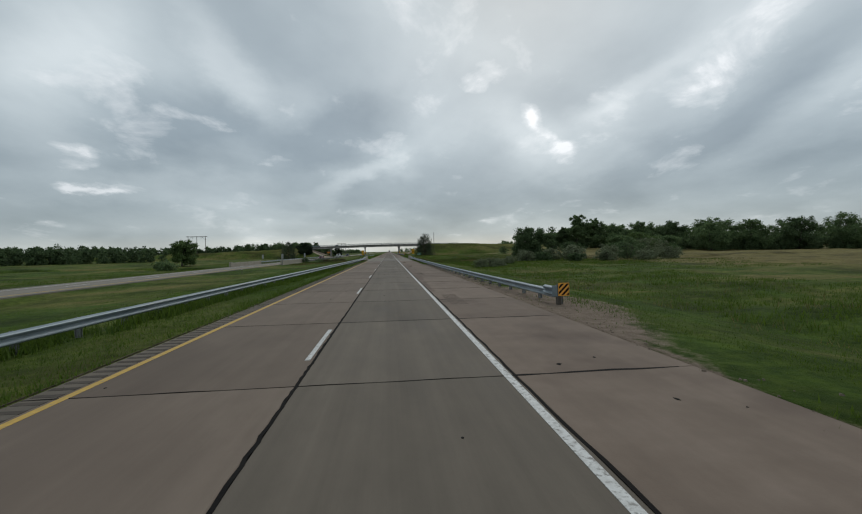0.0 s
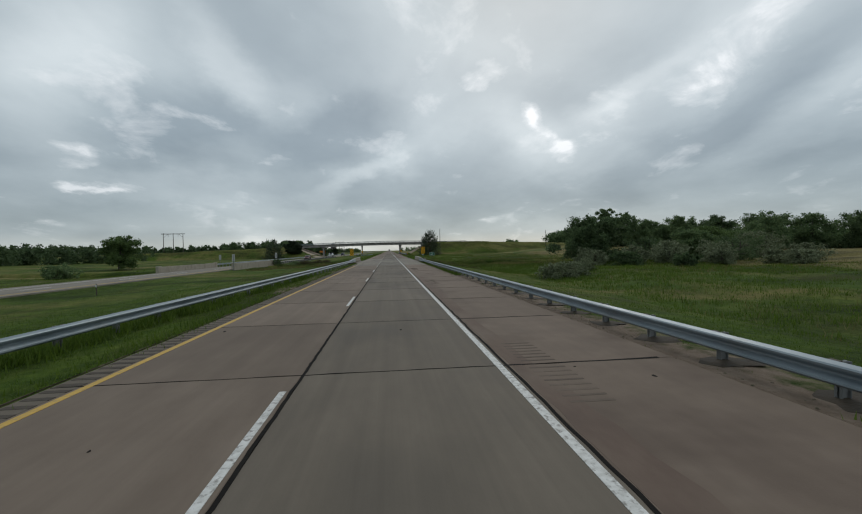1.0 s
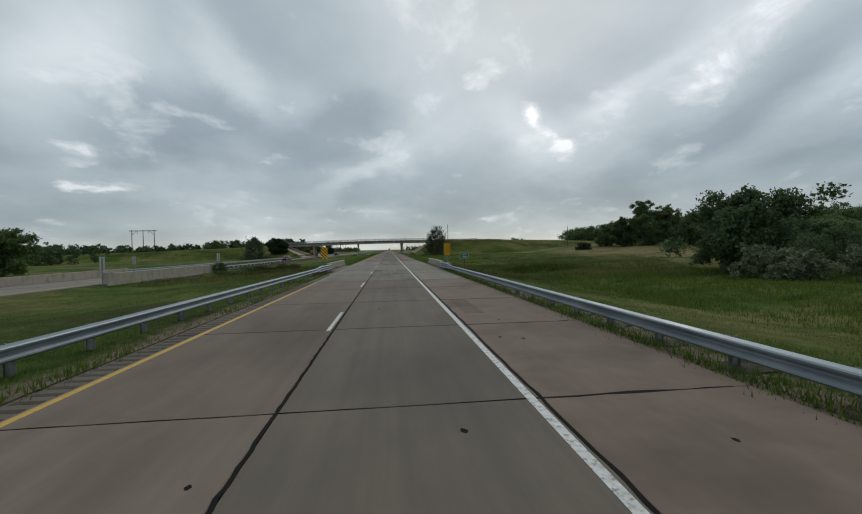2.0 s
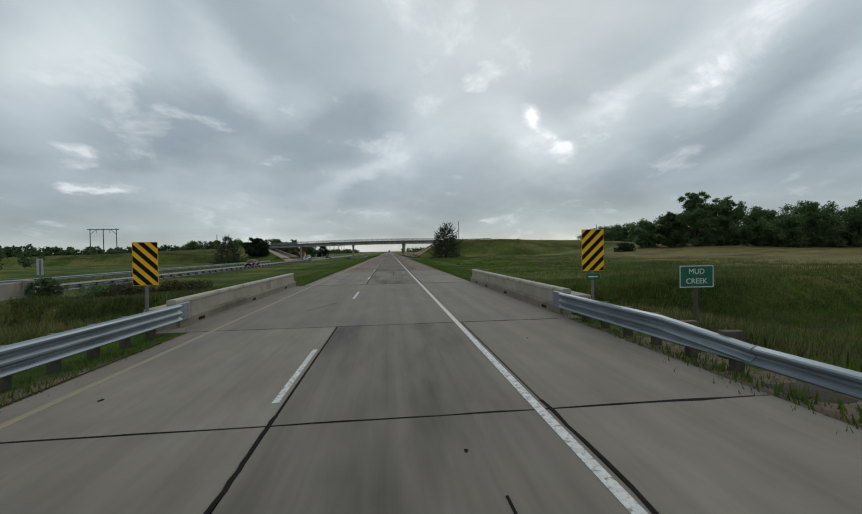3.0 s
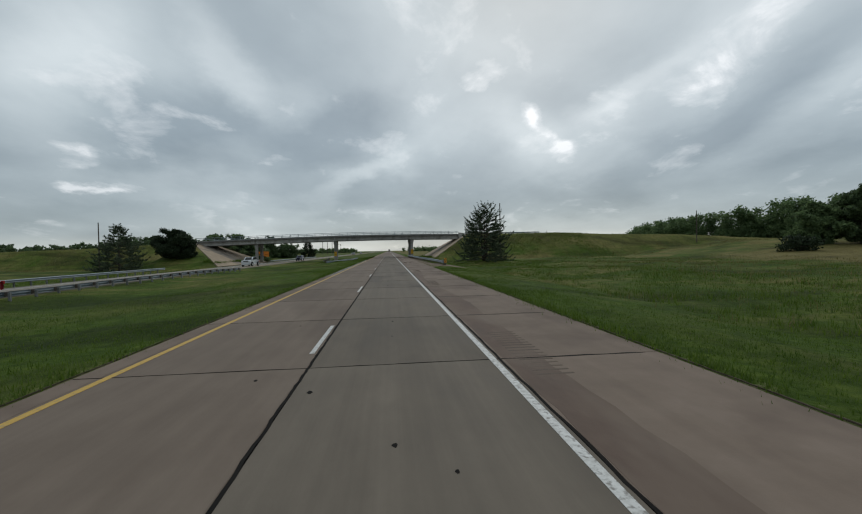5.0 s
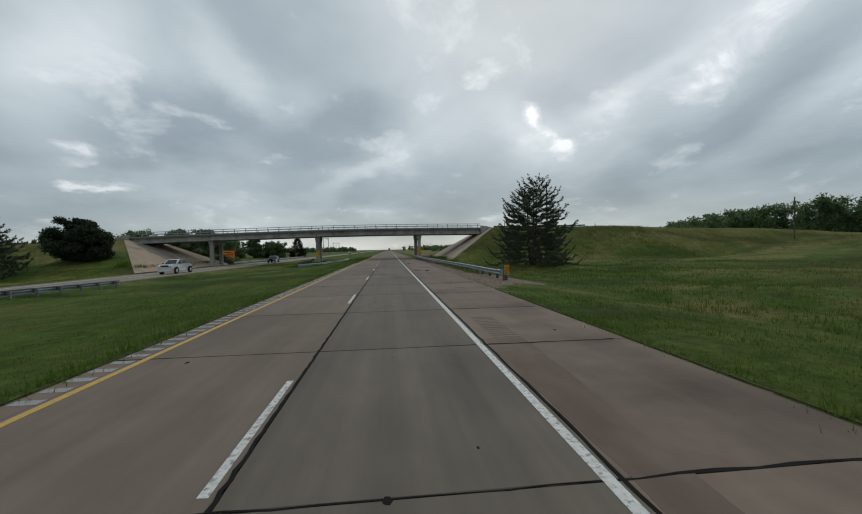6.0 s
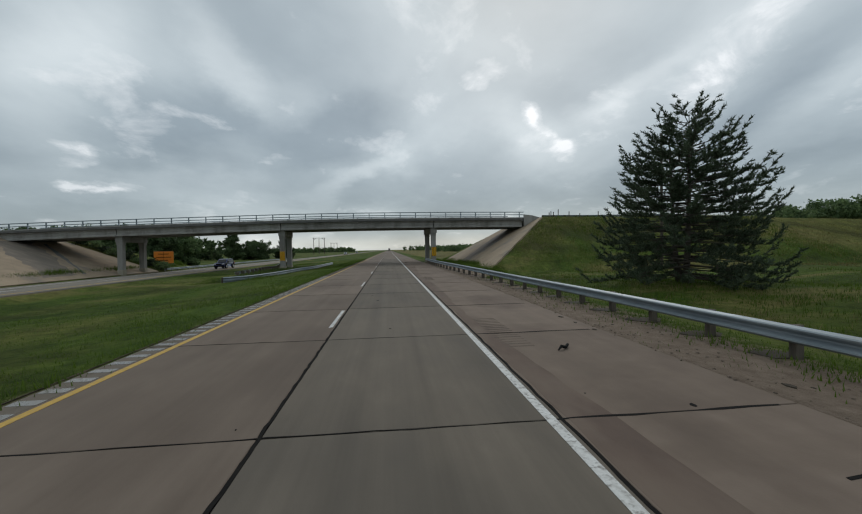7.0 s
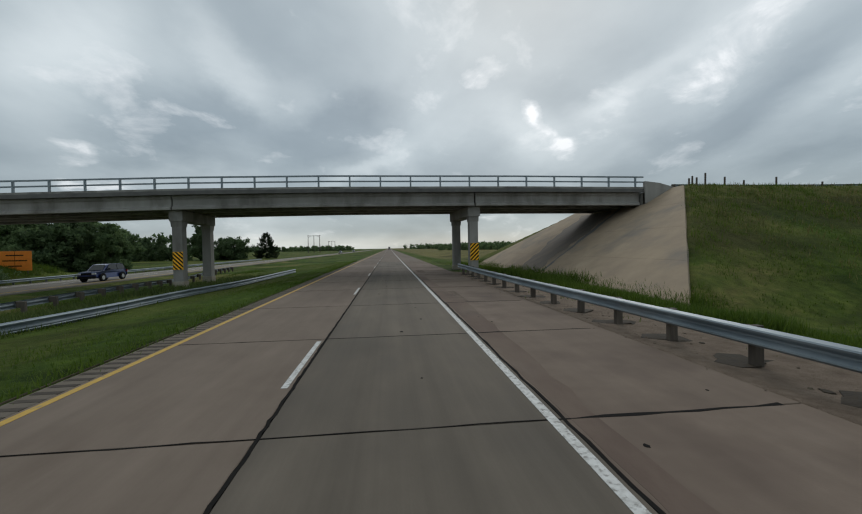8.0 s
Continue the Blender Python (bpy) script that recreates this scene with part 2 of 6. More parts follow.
POST_STEEL = material("grey_post_steel", ((0.3, (0.16, 0.165, 0.165)), (0.7, (0.26, 0.265, 0.26))), 4.0, 6.0, 0.7, metal=0.35, tint=0.15, bump=0.1)
POST_WOOD = material("weathered_timber_post", ((0.3, (0.055, 0.044, 0.034)), (0.7, (0.125, 0.104, 0.084))), 6.0, 8.0, 0.92, bump=0.5, bump_scale=30, tint=0.15, stretch=(1, 1, 0.15))
WHITE_PAINT = material("worn_white_road_paint", ((0.3, (0.42, 0.41, 0.385)), (0.55, (0.62, 0.61, 0.585)), (0.75, (0.70, 0.69, 0.67))), 9.0, 9.0, 0.7, spots=(14.0, 0.52, 0.66, (0.25, 0.235, 0.215)), bump=0.1)
YELLOW_PAINT = material("worn_yellow_road_paint", ((0.3, (0.42, 0.26, 0.05)), (0.6, (0.56, 0.345, 0.06)), (0.78, (0.62, 0.40, 0.09))), 9.0, 9.0, 0.7, spots=(10.0, 0.56, 0.72, (0.27, 0.21, 0.12)), bump=0.1)
FADED_YELLOW = material("faded_yellow_road_paint", ((0.3, (0.22, 0.19, 0.135)), (0.6, (0.285, 0.24, 0.15)), (0.78, (0.36, 0.285, 0.15))), 9.0, 9.0, 0.75, spots=(6.0, 0.5, 0.7, (0.24, 0.215, 0.18)), bump=0.1)
# dark colour paints the wet shade inside the left-hand rumble grooves
RUMBLE_SHADE = material("rumble_groove_shade", ((0.3, (0.06, 0.05, 0.041)), (0.7, (0.10, 0.083, 0.068))), 6.0, 8.0, 0.9, island=0.12, gloss=0.15)
MUD = material("damp_mud", ((0.3, (0.035, 0.028, 0.021)), (0.7, (0.075, 0.06, 0.045))), 6.0, 8.0, 0.7, bump=0.6, bump_scale=20, bump_far=0.02, gloss=0.08)
EDGE_STRIP = material("dark_edge_strip", ((0.3, (0.055, 0.046, 0.03)), (0.7, (0.12, 0.10, 0.07))), 5.0, 8.0, 0.95, bump=0.6, bump_scale=20, bump_far=0.02, gloss=0.05)
RUMBLE_WORN = material("worn_shoulder_groove", ((0.3, (0.105, 0.08, 0.063)), (0.7, (0.15, 0.116, 0.093))), 6.0, 8.0, 0.9, island=0.2, gloss=0.15)
RUMBLE_WET = material("damp_rumble_groove", ((0.3, (0.15, 0.135, 0.118)), (0.7, (0.22, 0.2, 0.18))), 6.0, 8.0, 0.3, island=0.1, bump=0.1)
GRAVEL = material("sandy_gravel", ((0.25, (0.115, 0.084, 0.062)), (0.5, (0.165, 0.126, 0.096)), (0.75, (0.22, 0.175, 0.138))), 3.0, 10.0, 0.95, bump=0.8, bump_scale=45, bump_far=0.03, spots=(0.8, 0.52, 0.7, (0.10, 0.095, 0.055)))
SIGN_YELLOW = material("reflective_yellow_sheet", ((0.3, (0.96, 0.47, 0.006)), (0.7, (1.0, 0.56, 0.012))), 5.0, 5.0, 0.6, bump=0.02, spots=(5.0, 0.66, 0.8, (0.45, 0.24, 0.04)))
SIGN_BLACK = material("black_sign_sheet", ((0.3, (0.012, 0.008, 0.007)), (0.7, (0.028, 0.018, 0.016))), 5.0, 5.0, 0.8, bump=0.02, gloss=0.1)
SIGN_BACK = material("aluminium_sign_back", ((0.3, (0.36, 0.37, 0.37)), (0.7, (0.48, 0.49, 0.49))), 4.0, 5.0, 0.5, metal=0.5, bump=0.05)
SIGN_GREEN = material("reflective_green_sheet", ((0.3, (0.005, 0.10, 0.055)), (0.7, (0.008, 0.13, 0.072))), 5.0, 5.0, 0.42, bump=0.02)
SIGN_WHITE = material("reflective_white_sheet", ((0.3, (0.62, 0.65, 0.63)), (0.7, (0.75, 0.77, 0.75))), 5.0, 5.0, 0.42, bump=0.02)
SIGN_ORANGE = material("reflective_orange_sheet", ((0.3, (0.82, 0.23, 0.025)), (0.7, (0.92, 0.29, 0.035))), 3.0, 5.0, 0.5, bump=0.02)
SIGN_AMBER = material("faded_amber_sheet", ((0.3, (0.72, 0.30, 0.03)), (0.7, (0.85, 0.39, 0.05))), 3.0, 5.0, 0.6, bump=0.02, spots=(6.0, 0.62, 0.78, (0.4, 0.17, 0.04)))
BARK = material("rough_bark", ((0.3, (0.045, 0.036, 0.028)), (0.7, (0.105, 0.088, 0.07))), 5.0, 9.0, 0.95, bump=0.9, bump_scale=14, bump_far=0.04, stretch=(1, 1, 0.3))
NEEDLES = leafy("pine_needles", (0.045, 0.066, 0.042), (0.125, 0.16, 0.095), 0.45, 0.22)
CEDAR = leafy("dark_cedar_foliage", (0.012, 0.022, 0.011), (0.036, 0.056, 0.024), 0.4, 0.12)
LEAVES = leafy("green_leaves", (0.05, 0.088, 0.028), (0.14, 0.205, 0.065), 0.4, 0.35)
DARK_LEAVES = leafy("deep_green_leaves", (0.06, 0.105, 0.045), (0.18, 0.25, 0.105), 0.45, 0.45)
WOOD_LEAVES = leafy("woodland_leaves", (0.042, 0.072, 0.032), (0.125, 0.18, 0.078), 0.45, 0.42)
OLIVE = leafy("grey_green_leaves", (0.088, 0.108, 0.058), (0.225, 0.26, 0.15), 0.5)
GRASS = leafy("grass_blades", (0.042, 0.082, 0.009), (0.116, 0.175, 0.024), 0.4, 0.45)
RANK = leafy("rank_dark_weeds", (0.038, 0.064, 0.016), (0.115, 0.155, 0.04), 0.45, 0.4)
WEEDS = leafy("dry_weeds", (0.10, 0.095, 0.03), (0.22, 0.19, 0.075), 0.5, 0.35)

BRUSH = leafy("brown_creek_brush", (0.045, 0.045, 0.02), (0.115, 0.10, 0.046), 0.55, 0.3)


def ground_material():
    m = bpy.data.materials.new("meadow")
    m.use_nodes = True
    add, link = nodes_of(m.node_tree)
    bsdf, out = add("ShaderNodeBsdfPrincipled", Roughness=0.95), add("ShaderNodeOutputMaterial")
    bsdf.inputs["Specular IOR Level"].default_value = 0.1
    link(bsdf.outputs[0], out.inputs[0])
    pos = add("ShaderNodeNewGeometry").outputs["Position"]
    sep = add("ShaderNodeSeparateXYZ")
    link(pos, sep.inputs[0])
    n1 = add("ShaderNodeTexNoise", Scale=2.4, Detail=9.0, Roughness=0.7)
    link(pos, n1.inputs["Vector"])
    n2 = add("ShaderNodeTexNoise", Scale=0.085, Detail=5.0, Roughness=0.6)
    stretch = add("ShaderNodeMapping", Scale=(1.6, 0.55, 1))
    link(pos, stretch.inputs[0])
    link(stretch.outputs[0], n2.inputs["Vector"])
    green = ramp_of(add, ((0.28, (0.022, 0.048, 0.006)), (0.5, (0.055, 0.093, 0.011)), (0.72, (0.098, 0.142, 0.018))))
    link(n1.outputs[0], green.inputs[0])
    dry = ramp_of(add, ((0.3, (0.10, 0.095, 0.026)), (0.7, (0.195, 0.172, 0.056))))
    link(n1.outputs[0], dry.inputs[0])
    k = ramp_of(add, ((0.46, (0, 0, 0)), (0.72, (0.65, 0.65, 0.65))))
    link(calc(add, link, "ADD", n2.outputs[0], calc(add, link, "MULTIPLY", calc(add, link, "MULTIPLY", sep.outputs[2], 0.2, True), 0.3)), k.inputs[0])
    a = add("ShaderNodeMix")
    a.data_type = "RGBA"
    link(k.outputs[0], a.inputs[0])
    link(green.outputs[0], a.inputs[6])
    link(dry.outputs[0], a.inputs[7])
    crop = ramp_of(add, ((0.3, (0.122, 0.105, 0.039)), (0.7, (0.205, 0.172, 0.067))))
    link(n1.outputs[0], crop.inputs[0])
    wobble = calc(add, link, "MULTIPLY", n2.outputs[0], 14.0)
    east = calc(add, link, "SUBTRACT", calc(add, link, "ADD", sep.outputs[0], wobble), calc(add, link, "MAXIMUM", calc(add, link, "ADD", calc(add, link, "MULTIPLY", sep.outputs[1], 0.22), 20.0), 49.0))
    inside = calc(add, link, "MULTIPLY", calc(add, link, "MULTIPLY", east, 0.12, True), calc(add, link, "MULTIPLY", calc(add, link, "SUBTRACT", 228.0, sep.outputs[1]), 0.08, True), True)
    b = add("ShaderNodeMix")
    b.data_type = "RGBA"
    link(inside, b.inputs[0])
    link(a.outputs[2], b.inputs[6])
    link(crop.outputs[0], b.inputs[7])
    # dead straw-coloured grass in drifts off the mown verge, and fields of it past the overpass
    n6 = add("ShaderNodeTexNoise", Scale=0.06, Detail=7.0, Roughness=0.62, Distortion=0.6)
    across = add("ShaderNodeMapping", Scale=(0.7, 1.9, 1))
    link(pos, across.inputs[0])
    link(across.outputs[0], n6.inputs["Vector"])
    drift = ramp_of(add, ((0.52, (0, 0, 0)), (0.62, (0.85, 0.85, 0.85))))
    link(n6.outputs[0], drift.inputs[0])
    off_verge = calc(add, link, "MULTIPLY", calc(add, link, "SUBTRACT", calc(add, link, "ABSOLUTE", calc(add, link, "ADD", sep.outputs[0], 3.0)), 11.0), 0.25, True)
    beyond = calc(add, link, "MULTIPLY", calc(add, link, "MULTIPLY", calc(add, link, "SUBTRACT", sep.outputs[1], 300.0), 0.02, True), calc(add, link, "MULTIPLY", calc(add, link, "SUBTRACT", sep.outputs[0], 8.0), 0.2, True))
    straw = ramp_of(add, ((0.3, (0.135, 0.112, 0.04)), (0.7, (0.235, 0.192, 0.075))))
    link(n1.outputs[0], straw.inputs[0])
    c = add("ShaderNodeMix")
    c.data_type = "RGBA"
    link(calc(add, link, "MAXIMUM", calc(add, link, "MULTIPLY", calc(add, link, "MULTIPLY", drift.outputs[0], off_verge), 0.8), calc(add, link, "MULTIPLY", beyond, 0.75)), c.inputs[0])
    link(b.outputs[2], c.inputs[6])
    link(straw.outputs[0], c.inputs[7])
    b = c
    n5 = add("ShaderNodeTexNoise", Scale=0.5, Detail=6.0, Roughness=0.65)
    link(stretch.outputs[0], n5.inputs["Vector"])
    tone = add("ShaderNodeHueSaturation")
    # dark noise patches: rank grass, and the shade of hollows put into the colour
    rank = ramp_of(add, ((0.39, (0.52, 0.52, 0.52)), (0.5, (1, 1, 1))))
    link(n6.outputs[0], rank.inputs[0])
    link(calc(add, link, "MULTIPLY", rank.outputs[0], calc(add, link, "ADD", calc(add, link, "MULTIPLY", n5.outputs[0], 1.35), 0.30)), tone.inputs["Value"])
    link(b.outputs[2], tone.inputs["Color"])
    # bare brown dirt beside the pavement, widest where the guardrails begin
    x, y = sep.outputs[0], sep.outputs[1]
    run = lambda a, z, w: calc(add, link, "MULTIPLY", calc(add, link, "MULTIPLY", calc(add, link, "MULTIPLY", calc(add, link, "SUBTRACT", y, a), 0.3, True), calc(add, link, "MULTIPLY", calc(add, link, "SUBTRACT", z, y), 0.3, True)), w)

    def apron(mid, half, w):
        d = calc(add, link, "DIVIDE", calc(add, link, "SUBTRACT", y, mid), half)
        return calc(add, link, "MULTIPLY", calc(add, link, "POWER", 2.718, calc(add, link, "MULTIPLY", calc(add, link, "MULTIPLY", d, d), -1.0)), w)

    reach = calc(add, link, "ADD", calc(add, link, "ADD", run(199.0, 266.0, 2.7), run(12.0, 98.0, 1.5)), calc(add, link, "ADD", apron(200.0, 4.5, 4.6), calc(add, link, "ADD", apron(13.0, 5.0, 3.0), apron(246.0, 13.0, 1.6))))
    noisy = calc(add, link, "MULTIPLY", calc(add, link, "SUBTRACT", calc(add, link, "ADD", n1.outputs[0], n5.outputs[0]), 1.0), 2.6)
    right = calc(add, link, "MULTIPLY", calc(add, link, "SUBTRACT", calc(add, link, "ADD", reach, noisy), calc(add, link, "SUBTRACT", x, 5.25)), 1.4, True)
    right = calc(add, link, "MULTIPLY", right, calc(add, link, "GREATER_THAN", x, 4.0))
    left = calc(add, link, "MULTIPLY", calc(add, link, "SUBTRACT", calc(add, link, "ADD", calc(add, link, "ADD", run(48.0, 97.0, 1.1), 0.12), calc(add, link, "MULTIPLY", noisy, 0.5)), calc(add, link, "SUBTRACT", -5.4, x)), 1.4, True)
    left = calc(add, link, "MULTIPLY", left, calc(add, link, "LESS_THAN", x, -4.0))
    soil = ramp_of(add, ((0.25, (0.135, 0.10, 0.073)), (0.5, (0.21, 0.16, 0.122)), (0.75, (0.28, 0.222, 0.172))))
    link(n1.outputs[0], soil.inputs[0])
    bare = add("ShaderNodeMix")
    bare.data_type = "RGBA"
    link(calc(add, link, "MAXIMUM", right, left), bare.inputs[0])
    link(tone.outputs[0], bare.inputs[6])
    link(soil.outputs[0], bare.inputs[7])
    link(bare.outputs[2], bsdf.inputs["Base Color"])
    n3 = add("ShaderNodeTexNoise", Scale=7.0, Detail=8.0, Roughness=0.7)
    link(pos, n3.inputs["Vector"])
    bump = add("ShaderNodeBump", Strength=0.9, Distance=0.12)
    link(n3.outputs[0], bump.inputs["Height"])
    link(bump.outputs[0], bsdf.inputs["Normal"])
    return m


MEADOW = ground_material()


def simple(name, colour, rough=0.5, metal=0.0, coat=0.0, transmission=0.0):
    m = bpy.data.materials.new(name)
    m.use_nodes = True
    b = m.node_tree.nodes["Principled BSDF"]
    b.inputs["Base Color"].default_value = (*colour, 1)
    b.inputs["Roughness"].default_value, b.inputs["Metallic"].default_value = rough, metal
    b.inputs["Specular IOR Level"].default_value = 0.5 if rough < 0.55 else 0.15
    b.inputs["Coat Weight"].default_value, b.inputs["Transmission Weight"].default_value = coat, transmission
    return m


RUBBER, GLASS = simple("tyre_rubber", (0.012, 0.012, 0.012), 0.9), simple("tinted_window_glass", (0.008, 0.01, 0.012), 0.06)
CHROME, LAMP_CLEAR, LAMP_RED = simple("bright_alloy", (0.55, 0.56, 0.57), 0.3, 0.9), simple("clear_lamp_lens", (0.7, 0.72, 0.74), 0.15), simple("red_lamp_lens", (0.35, 0.01, 0.01), 0.2)
PAINT_SILVER, PAINT_RED, PAINT_BLUE = simple("silver_car_paint", (0.6, 0.62, 0.64), 0.35, 0.3, 0.6), simple("red_car_paint", (0.19, 0.009, 0.015), 0.3, 0.2, 0.8), simple("dark_blue_car_paint", (0.016, 0.032, 0.14), 0.3, 0.3, 0.8)
TRIM, TRAILER = simple("black_plastic_trim", (0.012, 0.012, 0.013), 0.8), simple("dull_trailer_paint", (0.16, 0.15, 0.15), 0.5)


# ---- building helpers ----
class Shape:
    """Vertices and faces of one mesh."""

    def __init__(self):
        self.v, self.f, self.smooth = [], [], False

    def box(self, x0, x1, y0, y1, z0, z1, bevel=0.0):
        b = min(bevel, 0.45 * min(x1 - x0, y1 - y0, z1 - z0))
        if b <= 0:
            n = len(self.v)
            self.v += [(x, y, z) for z in (z0, z1) for y in (y0, y1) for x in (x0, x1)]
            self.f += [tuple(n + i for i in q) for q in ((0, 2, 3, 1), (4, 5, 7, 6), (0, 1, 5, 4), (2, 6, 7, 3), (0, 4, 6, 2), (1, 3, 7, 5))]
            return self
        bm = bmesh.new()
        bmesh.ops.create_cube(bm, size=1.0, matrix=Matrix.Translation(((x0 + x1) / 2, (y0 + y1) / 2, (z0 + z1) / 2)) @ Matrix.Diagonal((x1 - x0, y1 - y0, z1 - z0, 1)))
        bmesh.ops.bevel(bm, geom=bm.edges[:], offset=b, segments=2, affect="EDGES", profile=0.5)
        return self.bm(bm)

    def bm(self, bm):
        n = len(self.v)
        bm.verts.index_update()
        self.v += [tuple(v.co) for v in bm.verts]
        self.f += [tuple(n + v.index for v in f.verts) for f in bm.faces]
        bm.free()
        return self

    def sweep(self, rings, closed=True, caps=True):
        """Joins rings of equally many points into a skin."""
        n, k = len(self.v), len(rings[0])
        for r in rings:
            self.v += [tuple(p) for p in r]
        for i in range(len(rings) - 1):
            for j in range(k if closed else k - 1):
                a, b = n + i * k + j, n + i * k + (j + 1) % k
                self.f.append((a, b, b + k, a + k))
        if caps and closed:
            self.f.append(tuple(n + j for j in reversed(range(k))))
            self.f.append(tuple(n + (len(rings) - 1) * k + j for j in range(k)))
        return self

    def tube(self, path, radii, sides=8):
        path = [Vector(p) for p in path]
        if isinstance(radii, (int, float)):
            radii = [radii] * len(path)
        rings = []
        for i, p in enumerate(path):
            d = (path[min(i + 1, len(path) - 1)] - path[max(i - 1, 0)]).normalized()
            side = d.cross(Vector((0, 0, 1)) if abs(d.z) < 0.9 else Vector((1, 0, 0))).normalized()
            up = side.cross(d)
            rings.append([p + radii[i] * (math.cos(2 * math.pi * j / sides) * side + math.sin(2 * math.pi * j / sides) * up) for j in range(sides)])
        return self.sweep(rings)

    def move(self, m):
        self.v = [tuple(m @ Vector(p)) for p in self.v]
        return self

    def mesh(self, name, mat):
        me = bpy.data.meshes.new(name)
        me.from_pydata(self.v, [], self.f)
        me.materials.append(mat)
        if self.smooth:
            me.shade_smooth()
        me.update()
        return me


def part(name, shape, mat, parent=None, label="", at=None):
    ob = new(name, shape if isinstance(shape, bpy.types.Mesh) else shape.mesh(name, mat))
    if parent is not None:
        ob.parent = parent
    if at is not None:
        ob.matrix_basis = at
    return tagged(ob, label)


def thing(name, label, category, group="", kind="", at=None):
    ob = new(name)
    ob.empty_display_size = 0.2
    if at is not None:
        ob.matrix_basis = at
    return tagged(ob, label, category, group, kind)


def raw_mesh(name, verts, faces, mat, smooth=False):
    """A large mesh from arrays; all faces have as many corners."""
    me = bpy.data.meshes.new(name)
    verts, faces = np.asarray(verts, np.float32), np.asarray(faces, np.int32)
    me.vertices.add(len(verts))
    me.vertices.foreach_set("co", verts.ravel())
    me.loops.add(faces.size)
    me.loops.foreach_set("vertex_index", faces.ravel())
    me.polygons.add(len(faces))
    me.polygons.foreach_set("loop_start", np.arange(0, faces.size, faces.shape[1], dtype=np.int32))
    me.materials.append(mat)
    me.update(calc_edges=True)
    me.validate()
    if smooth:
        me.shade_smooth()
    return me


# ---- the lie of the land ----
ROAD_L, ROAD_R = -5.45, 5.3
ROW_Y, TOP_HALF = 268.0, 7.0
RIGHT_TOP = ((20, 6.75), (44, 6.65), (64, 6.4), (78, 5.9), (93, 5.5), (110, 4.8), (140, 3.6), (170, 2.4), (240, 0.4), (420, -0.6))
LEFT_TOP = ((-420, -1.0), (-200, 0.8), (-110, 3.3), (-70, 4.6), (-54, 5.15))
NEAR_R = ((5.3, -0.015), (6.4, -0.06), (8.0, -0.11), (9.6, -0.36), (14, -0.95), (20, -0.75), (34, -0.55), (60, -0.5), (400, -0.5), (4000, -2.0))
NEAR_L = ((-4000, -3.0), (-300, -1.2), (-75, -1.4), (-46, -1.55), (-40, -1.15), (-37.2, -0.98), (-25.7, -0.66), (-24.6, -0.84), (-21, -0.82), (-16, -0.66), (-11, -0.42), (-7, -0.12), (-5.45, -0.015))


def knots(pairs, x):
    return np.interp(x, [p[0] for p in pairs], [p[1] for p in pairs])


def smooth_noise(x, y, seed, step):
    """Soft random heights on a lattice of the given step."""
    gen = np.random.default_rng(seed)
    table = gen.random((64, 64))
    u, v = np.asarray(x, float) / step, np.asarray(y, float) / step
    i, j = np.floor(u).astype(int), np.floor(v).astype(int)
    a, b = u - i, v - j
    a, b = a * a * (3 - 2 * a), b * b * (3 - 2 * b)
    p = lambda di, dj: table[(i + di) % 64, (j + dj) % 64]
    return (p(0, 0) * (1 - a) + p(1, 0) * a) * (1 - b) + (p(0, 1) * (1 - a) + p(1, 1) * a) * b - 0.5


R_TOP, R_RUN, L_TOP, L_RUN = 6.75, 1.75, 5.05, 2.72


def side_run(x, y):
    """Metres of level distance for each metre of height on the flanks; the south-west corner fans out."""
    fan = np.interp(x, (-56.8, -54.6), (2.2, 4.0))
    return np.where(y < ROW_Y, np.where(x < -20, fan, 2.2), 2.0)


def bank(x, y):
    side = np.maximum(np.abs(y - ROW_Y) - TOP_HALF, 0) / side_run(x, y)
    right = np.minimum(knots(RIGHT_TOP, x) - side, R_TOP - np.maximum(23.6 - x, 0) / R_RUN)
    left = np.minimum(knots(LEFT_TOP, x) - side, L_TOP - np.maximum(x + 54.5, 0) / L_RUN)
    return np.where(x > -15, right, left)


def paved(x, y):
    """Whether a place lies on one of the two paved end slopes."""
    side = np.maximum(np.abs(y - ROW_Y) - TOP_HALF, 0) / side_run(x, y)
    right = (x > 10) & (x < 23.6) & (R_TOP - (23.6 - x) / R_RUN < knots(RIGHT_TOP, x) - side + 0.1) & (y < ROW_Y + TOP_HALF + 1.0 * (6.5 - bank(x, y)))
    left = (x < -36) & (x > -54.5) & (L_TOP - (x + 54.5) / L_RUN < knots(LEFT_TOP, x) - side + 0.1) & (y < 273.0)
    return (right | left) & (bank(x, y) > -1.2)


def creek_y(x):
    return 105.4 + np.where(x > 0, 2.2 * np.sin(np.asarray(x, float) / 17.0), 3.0 * np.clip((-6 - np.asarray(x, float)) / 12, 0, 1.15))


